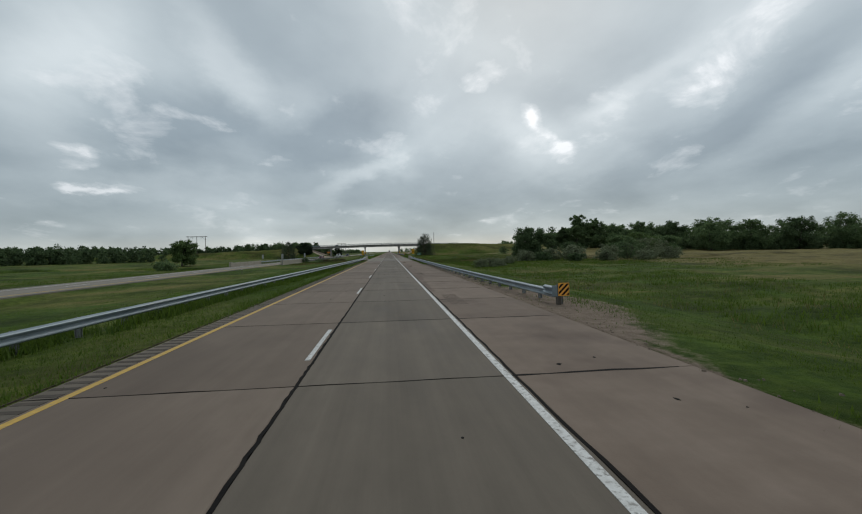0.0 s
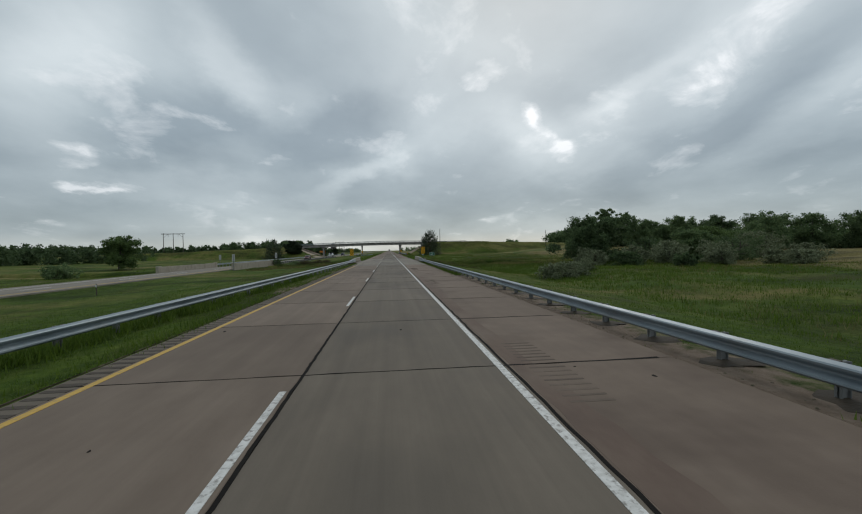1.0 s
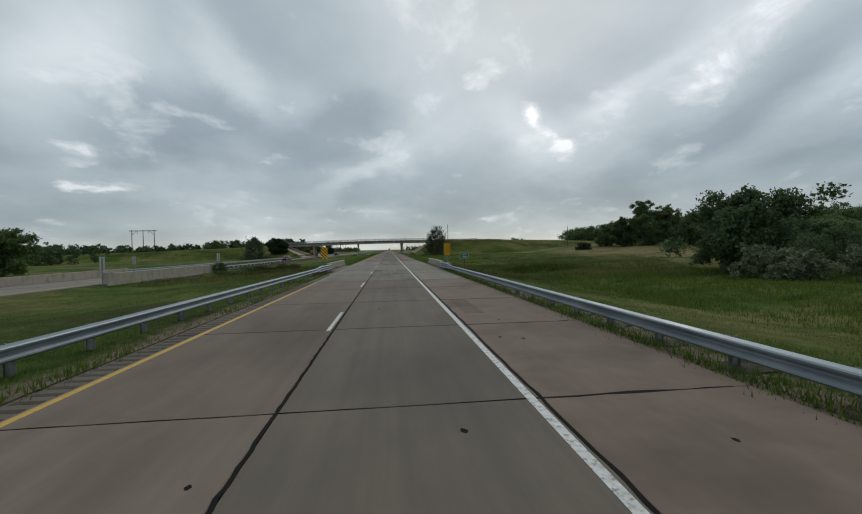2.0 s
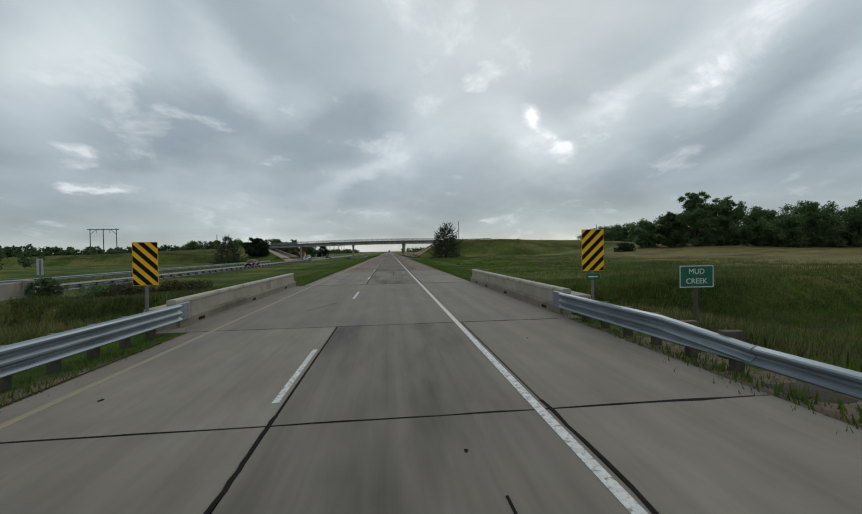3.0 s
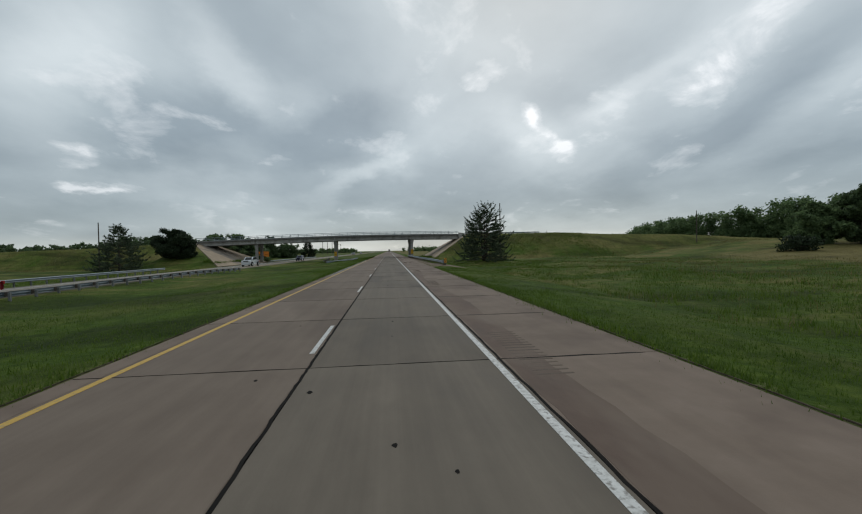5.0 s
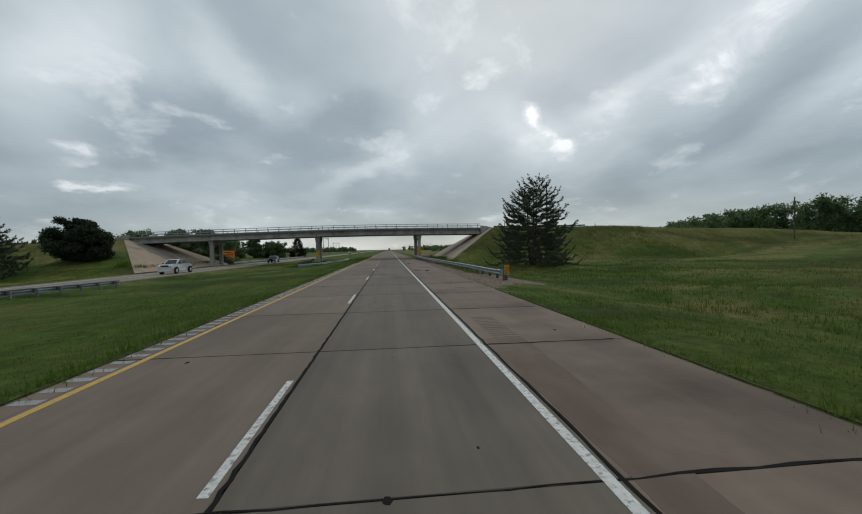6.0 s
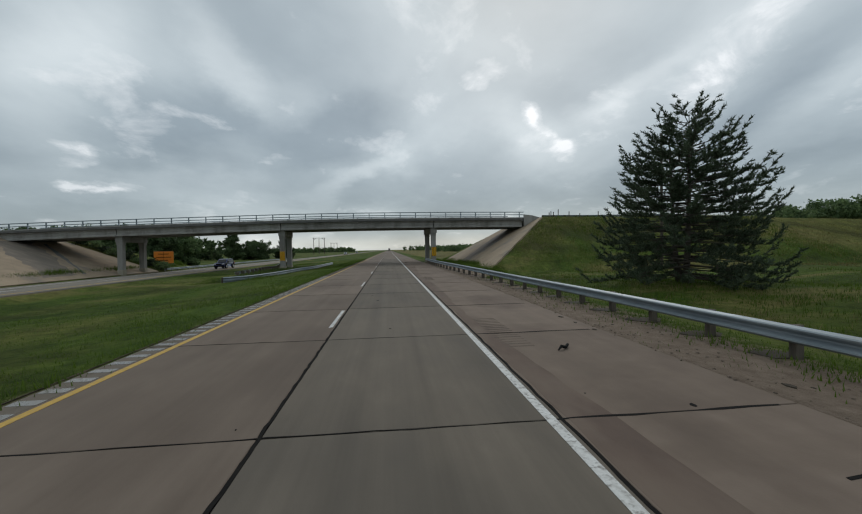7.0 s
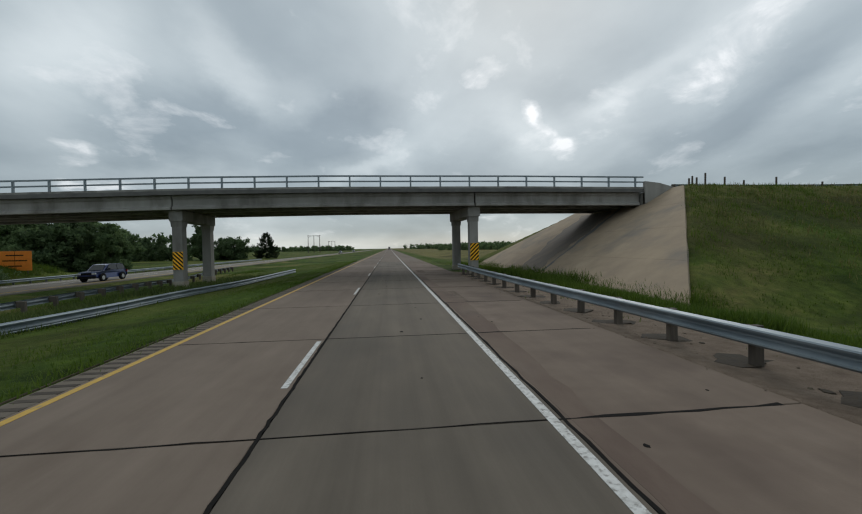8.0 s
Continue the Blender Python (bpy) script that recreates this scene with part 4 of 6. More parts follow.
def thrie_end(path, face, lift, label):
    """A beam that grows from two ridges to three and ends in a flat shoe on a parapet."""
    rail = thing("guardrail", label, "guardrail", "guardrails")
    two = ((-0.01, 0.40), (0.02, 0.405), (0.04, 0.41), (0.05, 0.415), (0.06, 0.42), (0.07, 0.43), (0.085, 0.455), (0.0, 0.52), (0.0, 0.552), (0.085, 0.615), (0.09, 0.645), (0.07, 0.668), (0.03, 0.69), (-0.01, 0.70))
    three = ((-0.01, 0.20), (0.07, 0.225), (0.09, 0.25), (0.07, 0.285), (0.0, 0.33), (0.0, 0.365), (0.085, 0.42), (0.085, 0.455), (0.0, 0.515), (0.0, 0.55), (0.085, 0.61), (0.09, 0.645), (0.06, 0.675), (-0.01, 0.70))
    (ax, ay), (bx, by), (cx, cy) = path
    rings = []
    for k, (x, y) in [(i / 6, (ax + (bx - ax) * i / 6, ay + (by - ay) * i / 6)) for i in range(7)] + [(1.0, (bx + (cx - bx) * i / 8, by + (cy - by) * i / 8)) for i in range(1, 9)]:
        side, low = (-1 if face < 0 else 1), (1 - k) * (z_at(ax, ay) + lift + 0.05)
        prof = [(p[0] + (q[0] - p[0]) * k, p[1] + (q[1] - p[1]) * k + low) for p, q in zip(two, three)]
        rings.append([(x + side * (a + 0.102), y, z) for a, z in prof] + [(x + side * (a + 0.094), y, z) for a, z in reversed(prof)])
    part("beam", Shape().sweep(rings), STEEL, rail, "dull galvanised three-ridged steel beam")
    s = -1 if face < 0 else 1
    part("end_shoe", Shape().box(min(cx, cx + s * 0.105), max(cx, cx + s * 0.105), cy, cy + 0.62, 0.2, 0.7, 0.02), STEEL, rail, "flat bolted end shoe")
    for z in (0.3, 0.45, 0.6):
        for y in (0.2, 0.45):
            part("bolt", Shape().box(cx + s * 0.105 - 0.012, cx + s * 0.105 + 0.012, cy + y - 0.016, cy + y + 0.016, z - 0.016, z + 0.016), POST_STEEL, rail)
    y = ay + 0.6
    while y < cy - 0.4:
        x = float(np.interp(y, (ay, by, cy), (ax, bx, cx)))
        part("post", WOOD_POST, None, rail, at=pose(x - s * 0.18, y, -0.06))
        part("blockout", Shape().box(x - 0.09, x + 0.09, y - 0.09, y + 0.09, 0.2, 0.66, 0.01), POST_WOOD, rail)
        y += 0.96
    return rail


guardrail([(6.45, 14.6), (6.2, 22), (5.88, 34), (5.76, 50), (5.7, 86), (5.67, 92.5)], -1, -0.17, False, "galvanised guardrail beside the shoulder leading to a bridge parapet")
thrie_end([(5.66, 92.4), (5.6, 94.4), (5.46, 98.8)], -1, -0.17, "three-ridged steel transition beam bolted to the bridge parapet")
guardrail([(-10.0, -14), (-9.2, 11), (-8.2, 31), (-7.4, 49), (-6.9, 62), (-6.4, 86), (-6.3, 91.7)], 1, -0.1, False, "galvanised guardrail standing in the median grass")
thrie_end([(-6.3, 91.6), (-6.22, 93.6), (-6.08, 98.8)], 1, -0.1, "three-ridged steel transition beam bolted to the bridge parapet")
guardrail([(7.75, 200.0), (7.3, 212), (6.75, 226), (6.3, 234), (5.95, 241), (5.68, 248), (5.6, 255), (5.72, 263.5)], -1, lambda y: 0.06 - float(np.interp(y, (200, 226, 241, 263), (0.16, 0.1, 0.06, 0.03))), True, "galvanised guardrail running to the overpass pier")
guardrail([(-15.0, 240.0), (-13.7, 240.9), (-12.7, 243.5), (-11.8, 249), (-11.5, 256), (-11.2, 264), (-10.6, 277)], 1, -0.34, True, "guardrail curving round the median pier", double=True)
guardrail([(-16.8, 248), (-17.0, 253), (-17.8, 262), (-19.6, 274), (-21.5, 288)], -1, -0.15, True, "guardrail seen from behind beside the median pier")
guardrail([(-25.4, 118.2), (-25.2, 140), (-25.0, 190), (-24.4, 212.5)], -1, -0.16, False, "galvanised guardrail along the opposite carriageway")
guardrail([(-37.4, 118.2), (-37.5, 150), (-37.7, 215)], 1, 0.12, False, "galvanised guardrail on the far side of the opposite carriageway")
guardrail([(-37.9, 274), (-37.7, 310), (-37.7, 352)], 1, -0.12, False, "galvanised guardrail on the far side of the opposite carriageway")

# stretches of bare dirt beside the shoulder, kept free of grass
GRAVEL_BEDS = (("gravel", 5.3, 7.9, 2.0, 24.0), ("gravel", 5.3, 11.2, 193.0, 209.0), ("gravel", 5.3, 7.8, 203.0, 263.0), ("gravel", 5.3, 9.3, 230.0, 259.0), ("gravel", 5.3, 7.35, 20.0, 62.0), ("gravel", 5.3, 6.4, 24.0, 97.0), ("gravel", -6.5, -5.45, 52.0, 97.0))
# damp mud worn round the posts of the two rails on the shoulder
mud, gen = Shape(), random.Random(77)
for path in ([(6.3, 24), (5.9, 36), (5.78, 50), (5.72, 92)], [(7.4, 206), (6.75, 226), (6.3, 234), (5.95, 241), (5.68, 248), (5.6, 255), (5.7, 262)]):
    for p, d in along(path, 1.905):
        rings = []
        for r, h in ((0.6, -0.02), (0.5, 0.022), (0.1, 0.04)):
            rings.append([(p.x + 0.16 + r * gen.uniform(0.5, 1.3) * math.cos(k * 0.785), p.y + r * 0.75 * gen.uniform(0.5, 1.4) * math.sin(k * 0.785), max(z_at(p.x + 0.16, p.y), -0.4) + h) for k in range(8)])
        mud.sweep(rings)
tagged(part("mud", mud, MUD), "dark damp mud patches worn round the guardrail posts", "mud", kind="stuff")

# ---- overpass ----
Y0, Y1 = 262.6, 270.6
BENTS = (6.9, -15.9, -38.4)
DECK_DROP = ((-57, -1.62), (-40, -1.06), (-27, -0.73), (-15, -0.44), (-4.6, -0.31), (10, -0.29), (23, -0.36))


def drop(x):
    return float(np.interp(x, [p[0] for p in DECK_DROP], [p[1] for p in DECK_DROP]))


overpass = thing("overpass", "grey concrete girder overpass with a two-rail steel railing crossing the highway", "bridge")
xs = [-54.6 + i * (75.7 / 44) for i in range(45)]
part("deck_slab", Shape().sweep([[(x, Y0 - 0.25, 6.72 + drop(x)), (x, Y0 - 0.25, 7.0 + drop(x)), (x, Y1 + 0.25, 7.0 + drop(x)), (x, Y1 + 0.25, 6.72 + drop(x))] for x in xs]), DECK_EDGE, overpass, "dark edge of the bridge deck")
for y in (Y0 - 0.2, Y1 + 0.02):
    part("kerb", Shape().sweep([[(x, y, 7.0 + drop(x)), (x, y, 7.16 + drop(x)), (x, y + 0.2, 7.16 + drop(x)), (x, y + 0.2, 7.0 + drop(x))] for x in xs]), BRIDGE_GREY, overpass)
I_PROFILE = ((-0.28, 0.55), (-0.28, 0.72), (-0.13, 0.84), (-0.13, 1.3), (-0.22, 1.42), (-0.22, 1.58), (0.22, 1.58), (0.22, 1.42), (0.13, 1.3), (0.13, 0.84), (0.28, 0.72), (0.28, 0.55))
ends = (21.0, *BENTS, -54.2)
for y in (Y0 + 0.35, Y0 + 2.95, Y1 - 2.95, Y1 - 0.35):
    for a, b in zip(ends, ends[1:]):
        n = 8
        rings = []
        for i in range(n + 1):
            x = a - 0.06 + (b - a + 0.12) * i / n
            rings.append([(x, y + p, 5.13 + q + drop(x)) for p, q in I_PROFILE])
        part("girder", Shape().sweep(rings), BRIDGE_GREY, overpass, "precast concrete I-girder")
for a in BENTS:
    for side in (-1, 1):
        part("diaphragm", Shape().box(a + side * 0.35 - 0.12, a + side * 0.35 + 0.12, Y0 + 0.5, Y1 - 0.5, 5.75 + drop(a), 6.7 + drop(a)), BRIDGE_GREY, overpass)
for a in BENTS:
    # the bents stand a little askew to the road: the rear column is set to the west
    skew, yf, yr = -0.42, Y0 + 1.1, Y0 + 6.75
    cap = [[(a + skew * k + dx, y, z) for dx, z in ((-0.42, 4.86 + drop(a)), (-0.47, 4.92 + drop(a)), (-0.47, 5.66 + drop(a)), (0.47, 5.66 + drop(a)), (0.47, 4.92 + drop(a)), (0.42, 4.86 + drop(a)))] for k, y in ((-0.09, yf - 0.52), (0.0, yf - 0.5), (1.0, yr + 0.5), (1.09, yr + 0.52))]
    pier = part("pier", Shape().sweep(cap), BRIDGE_GREY, overpass, "concrete pier cap on square columns")
    for k, y in ((0.0, yf), (1.0, yr)):
        x = a + skew * k
        part("haunch", Shape().sweep([[(x - 0.4, y + q, 4.87 + drop(a) - h) for q, h in ((-0.46, 0.0), (0.46, 0.0), (0.36, 0.42), (-0.36, 0.42))], [(x + 0.4, y + q, 4.87 + drop(a) - h) for q, h in ((-0.46, 0.0), (0.46, 0.0), (0.36, 0.42), (-0.36, 0.42))]]), BRIDGE_GREY, pier)
        part("column", Shape().box(x - 0.36, x + 0.36, y - 0.36, y + 0.36, -1.6, 4.5 + drop(a), 0.04), BRIDGE_GREY, pier)
        part("plinth", Shape().box(x - 0.41, x + 0.41, y - 0.41, y + 0.41, -1.6, 0.35 + (0.0 if a > 0 else -0.5), 0.04), PARAPET, pier)
for x0, x1, wx in ((21.05, 21.7, 1), (-55.0, -54.3, -1)):
    z = drop(x0)
    part("abutment", Shape().box(x0, x1, Y0 - 0.4, Y1 + 0.4, 4.6 + z, 6.7 + z, 0.03), BRIDGE_GREY, overpass)
    for y in (Y0 - 0.45, Y1 + 0.15):
        a, b = (x0, x0 + 2.6) if wx > 0 else (x1 - 2.6, x1)
        prof = [(a, 4.9 + z), (b, 6.3 + z), (b, 7.1 + z), ((a + b) / 2, 7.45 + z), (a, 7.6 + z)] if wx > 0 else [(a, 6.3 + z), (b, 4.9 + z), (b, 7.6 + z), ((a + b) / 2, 7.45 + z), (a, 7.1 + z)]
        part("wing_wall", Shape().sweep([[(x, y, h) for x, h in prof], [(x, y + 0.3, h) for x, h in prof]]), BRIDGE_GREY, overpass, "pale concrete wing wall")
RAIL_POST = Shape().box(-0.06, 0.06, -0.07, 0.07, 0.0, 0.86, 0.012).mesh("rail_post", STEEL)
for y in (Y0 - 0.1, Y1 + 0.12):
    for h, r in ((0.86, 0.055), (0.45, 0.05)):
        part("hand_rail", Shape().sweep([[(x, y - r, 7.12 + h - r + drop(x)), (x, y - r, 7.12 + h + r + drop(x)), (x, y + r, 7.12 + h + r + drop(x)), (x, y + r, 7.12 + h - r + drop(x))] for x in xs]), STEEL, overpass, "long galvanised steel rail")
    x = 20.4
    while x > -54:
        part("rail_post", RAIL_POST, None, overpass, at=Matrix.Translation((x, y, 7.1 + drop(x))))
        x -= 2.33

# concrete paving on the slopes under the ends of the deck
for side in (1, -1):
    paving = thing("slope_paving", "tan concrete paving on the embankment slope under the overpass end", "slope paving", kind="structure")
    top_x, top_z, toe_z, run = (23.6, R_TOP, -0.6, R_RUN) if side > 0 else (-54.5, L_TOP, -0.9, L_RUN)
    zs = [toe_z + (top_z - 0.1 - toe_z) * i / 4 for i in range(5)]
    for (za, zb) in zip(zs, zs[1:]):
        for u0, u1 in ((0, 0.3), (0.3, 0.55), (0.55, 0.78), (0.78, 1)):
            c = []
            for zz in (za + 0.003, zb - 0.003):
                x = top_x - side * (top_z - zz) * run
                ya = ROW_Y - TOP_HALF + 0.1 - float(side_run(np.array(x), np.array(250.0))) * (top_z - zz)
                yb = ROW_Y + TOP_HALF + 1.0 * (top_z - zz) if side > 0 else 272.6
                c.append([(x, ya + (yb - ya) * (u + e), zz + 0.07) for u, e in ((u0, 0.0002), (u1, -0.0002))])
            quad = [c[0][0], c[0][1], c[1][1], c[1][0]]
            if side < 0:
                quad.reverse()
            low = [(x + side * 0.15, y, z - 0.3) for x, y, z in quad]
            part("paving_panel", Shape().sweep([low, quad]), SLOPE_PAVING, paving)


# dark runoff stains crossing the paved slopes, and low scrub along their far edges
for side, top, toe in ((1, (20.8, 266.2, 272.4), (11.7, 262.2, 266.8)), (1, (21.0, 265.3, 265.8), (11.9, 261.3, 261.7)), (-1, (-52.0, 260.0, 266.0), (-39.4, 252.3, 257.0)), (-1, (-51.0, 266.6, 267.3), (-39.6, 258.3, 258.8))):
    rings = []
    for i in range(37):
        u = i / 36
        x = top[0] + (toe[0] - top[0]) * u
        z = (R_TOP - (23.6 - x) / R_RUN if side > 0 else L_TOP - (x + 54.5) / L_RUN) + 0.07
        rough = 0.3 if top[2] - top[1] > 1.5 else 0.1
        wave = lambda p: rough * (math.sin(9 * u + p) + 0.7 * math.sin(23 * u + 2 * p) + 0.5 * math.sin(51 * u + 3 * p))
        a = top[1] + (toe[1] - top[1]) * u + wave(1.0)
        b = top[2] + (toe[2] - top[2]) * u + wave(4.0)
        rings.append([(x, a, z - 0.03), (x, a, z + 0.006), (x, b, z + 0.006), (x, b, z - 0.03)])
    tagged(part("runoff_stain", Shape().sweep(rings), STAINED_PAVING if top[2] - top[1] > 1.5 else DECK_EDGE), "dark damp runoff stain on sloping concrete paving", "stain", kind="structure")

# ---- signs ----
def stripes(parent, w, h, lean, z0, depth=-0.008):
    """Black diagonal bars on a plate of w by h whose foot is at z0."""
    band = 0.155 if h > 0.7 else 0.105
    k = -w
    while k < h + w:
        poly = []
        for x in (-w / 2, w / 2):
            s = (x + w / 2) * lean
            poly.append((x, k + s, k + s + band))
        pts = [(poly[0][0], poly[0][1]), (poly[1][0], poly[1][1]), (poly[1][0], poly[1][2]), (poly[0][0], poly[0][2])]
        for axis_low, bound in ((True, 0.0), (False, h)):
            out = []
            for (ax, az), (bx, bz) in zip(pts, pts[1:] + pts[:1]):
                ia, ib = (az >= bound) == axis_low or az == bound, (bz >= bound) == axis_low or bz == bound
                if ia:
                    out.append((ax, az))
                if ia != ib:
                    t = (bound - az) / (bz - az)
                    out.append((ax + (bx - ax) * t, bound))
            pts = out
            if len(pts) < 3:
                break
        if len(pts) >= 3:
            part("stripe", Shape().sweep([[(x, depth + 0.004, z0 + z) for x, z in pts], [(x, depth, z0 + z) for x, z in pts]]), SIGN_BLACK, parent)
        k += band * 2
    return parent


def marker(x, y, ground, z0, w, h, lean, label, turn=0, post=True, tab=False):
    sign = thing("object_marker", label, "road sign", "object markers", at=pose(x, y, 0, 0, 0, turn))
    plate = part("plate", Shape().box(-w / 2, w / 2, -0.004, 0.004, z0, z0 + h, 0.003), SIGN_YELLOW, sign, "yellow reflective plate")
    stripes(sign, w - 0.02, h - 0.02, lean, z0 + 0.01)
    if post:
        part("post", Shape().box(-0.035, 0.035, 0.006, 0.05, ground - 0.5, z0 + h - 0.1, 0.006), POST_STEEL, sign)
    if tab:
        part("tab_plate", Shape().box(-0.2, 0.2, -0.004, 0.004, z0 - 0.26, z0 - 0.08, 0.003), SIGN_GREEN, sign, "small green plate")
        part("plate_bar", Shape().box(-0.14, 0.14, -0.008, -0.0045, z0 - 0.19, z0 - 0.15), SIGN_WHITE, sign)
    return sign


marker(5.95, 97.9, -0.1, 1.42, 0.66, 1.22, 1.0, "yellow and black striped object marker at a bridge parapet", -4, tab=True)
marker(-6.5, 98.2, -0.15, 1.3, 0.62, 1.16, -1.0, "yellow and black striped object marker at a bridge parapet", 4)
marker(-15.84, Y0 + 0.66, 0, 0.75, 0.74, 1.35, -1.0, "yellow and black striped marker fixed to a pier column", 0, False)
marker(6.92, Y0 + 0.66, 0, 1.0, 0.72, 1.4, 1.0, "yellow and black striped marker fixed to a pier column", 0, False)
for x, y, z, w, h in ((6.62, 14.3, 0.3, 0.44, 0.48), (7.86, 199.6, 0.26, 0.33, 0.64)):
    end = thing("rail_end_marker", "orange-yellow and black striped panel at the guardrail's blunt end", "road sign", "rail end markers")
    part("plate", Shape().box(x - w / 2, x + w / 2, y - 0.004, y + 0.004, z - 0.02, z + h, 0.003), SIGN_AMBER, end, "orange-yellow reflective plate")
    holder = part("stripe_panel", Shape().box(0.01 - w / 2, w / 2 - 0.01, 0.0, 0.003, 0, h - 0.02), SIGN_AMBER, end, at=Matrix.Translation((x, y - 0.008, z)))
    stripes(holder, w - 0.04, h - 0.04, 1.0, 0.01, -0.004)
    part("bracket", Shape().box(x - 0.25, x - 0.1, y + 0.006, y + 0.16, z_at(x, y) - 0.5, z + 0.42, 0.012), POST_WOOD, end, "short timber post")
    rx = x - 0.2
    rings = [[(rx - 0.13 - a - (0.012 if y2 > y + 0.1 else 0.0) - 0.03 * (y2 - y), y2, z - 0.02 + (q - 0.42) * 1.12) for a, q in W_PROFILE] + [(rx - 0.118 - a - 0.03 * (y2 - y), y2, z - 0.02 + (q - 0.42) * 1.12) for a, q in reversed(W_PROFILE)] for y2 in (y + 0.02, y + 0.12, y + 0.95)]
    part("end_section", Shape().sweep(rings), STEEL, end, "flared steel end piece lapped over the beam")
    part("end_plate", Shape().box(rx - 0.26, rx - 0.05, y + 0.0, y + 0.015, z - 0.04, z + 0.38, 0.004), STEEL, end)


def lettering(text, size, at, mat, parent, name="lettering"):
    cu = bpy.data.curves.new(name, "FONT")
    cu.body, cu.size, cu.align_x, cu.align_y, cu.extrude = text, size, "CENTER", "CENTER", 0.002
    ob = new(name, cu)
    bpy.context.view_layer.update()
    me = bpy.data.meshes.new_from_object(ob.evaluated_get(bpy.context.evaluated_depsgraph_get()))
    bpy.data.objects.remove(ob)
    me.materials.clear()
    me.materials.append(mat)
    return part(name, me, mat, parent, at=at)


creek_sign = thing("creek_sign", "small green road sign with white border naming a creek", "road sign", at=pose(7.3, 95.6, 0, 0, 0, -3))
part("plate", Shape().box(-0.43, 0.43, -0.004, 0.004, 1.10, 1.64, 0.003), SIGN_GREEN, creek_sign, "green reflective plate")
for x0, x1, z0, z1 in ((-0.42, 0.42, 1.11, 1.128), (-0.42, 0.42, 1.612, 1.63), (-0.42, -0.402, 1.128, 1.612), (0.402, 0.42, 1.128, 1.612)):
    part("border", Shape().box(x0, x1, -0.008, -0.0045, z0, z1), SIGN_WHITE, creek_sign)
lettering("MUD", 0.18, pose(0, -0.007, 1.485, 90, 0, 0), SIGN_WHITE, creek_sign)
lettering("CREEK", 0.18, pose(0, -0.007, 1.255, 90, 0, 0), SIGN_WHITE, creek_sign)
part("post", Shape().box(-0.04, 0.04, 0.006, 0.06, -1.4, 1.6, 0.006), POST_WOOD, creek_sign, "grey timber post")

# backs of the signs on the opposite carriageway
for x, y, top in ((-36.9, 119.0, 1.75), (-24.6, 117.4, 2.0), (-25.0, 95.0, 1.9)):
    g = z_at(x, y)
    s = thing("sign_back", "plain grey back of an upright marker sign on a post", "road sign", "sign backs")
    part("plate", Shape().box(x - 0.22, x + 0.22, y - 0.004, y + 0.004, top - 1.15, top, 0.003), SIGN_BACK, s)
    part("post", Shape().box(x - 0.035, x + 0.035, y - 0.05, y - 0.006, g - 0.4, top - 0.1, 0.005), POST_STEEL, s)

# construction board beyond the overpass
board = thing("construction_board", "large orange roadside board on timber legs", "road sign")
bx, by = -41.7, 280.4
part("panel", Shape().box(bx - 1.72, bx + 1.72, by - 0.02, by + 0.02, 0.3, 2.5, 0.01), SIGN_ORANGE, board, "orange sheet panel")
for i, (w, z) in enumerate(((0.9, 2.02), (1.25, 1.42), (0.7, 0.82))):
    part("text_bar", Shape().box(bx - w, bx + w, by - 0.03, by - 0.0215, z - 0.06, z + 0.06), SIGN_BLACK, board)
part("top_rail", Shape().box(bx - 1.74, bx + 1.74, by + 0.022, by + 0.1, 2.42, 2.56, 0.01), POST_WOOD, board)
part("seam", Shape().box(bx - 0.02, bx + 0.02, by - 0.026, by - 0.0205, 0.3, 2.48), SIGN_BLACK, board)
for dx in (-1.2, 1.2):
    part("leg", Shape().box(bx + dx - 0.06, bx + dx + 0.06, by + 0.022, by + 0.12, z_at(bx + dx, by) - 0.5, 2.5, 0.01), POST_WOOD, board)


# ---- poles and power line ----
def wooden_pole(x, y, top, r=0.16, arm=False):
    g = z_at(x, y)
    p = thing("utility_pole", "tall weathered wooden utility pole standing in grass", "utility pole", "utility poles")
    part("shaft", Shape().tube([(x, y, g - 0.6), (x, y, (g + top) / 2), (x, y, top)], [r, r * 0.85, r * 0.7], 10), POST_WOOD, p)
    if arm:
        part("crossarm", Shape().box(x - 1.1, x + 1.1, y - 0.06, y + 0.06, top - 0.7, top - 0.56, 0.01), POST_WOOD, p)
    return p


wooden_pole(27.6, 240.0, 13.4)
wooden_pole(-62.0, 236.0, 9.2, 0.14)
wooden_pole(93.7, 255.2, 12.7, 0.16)


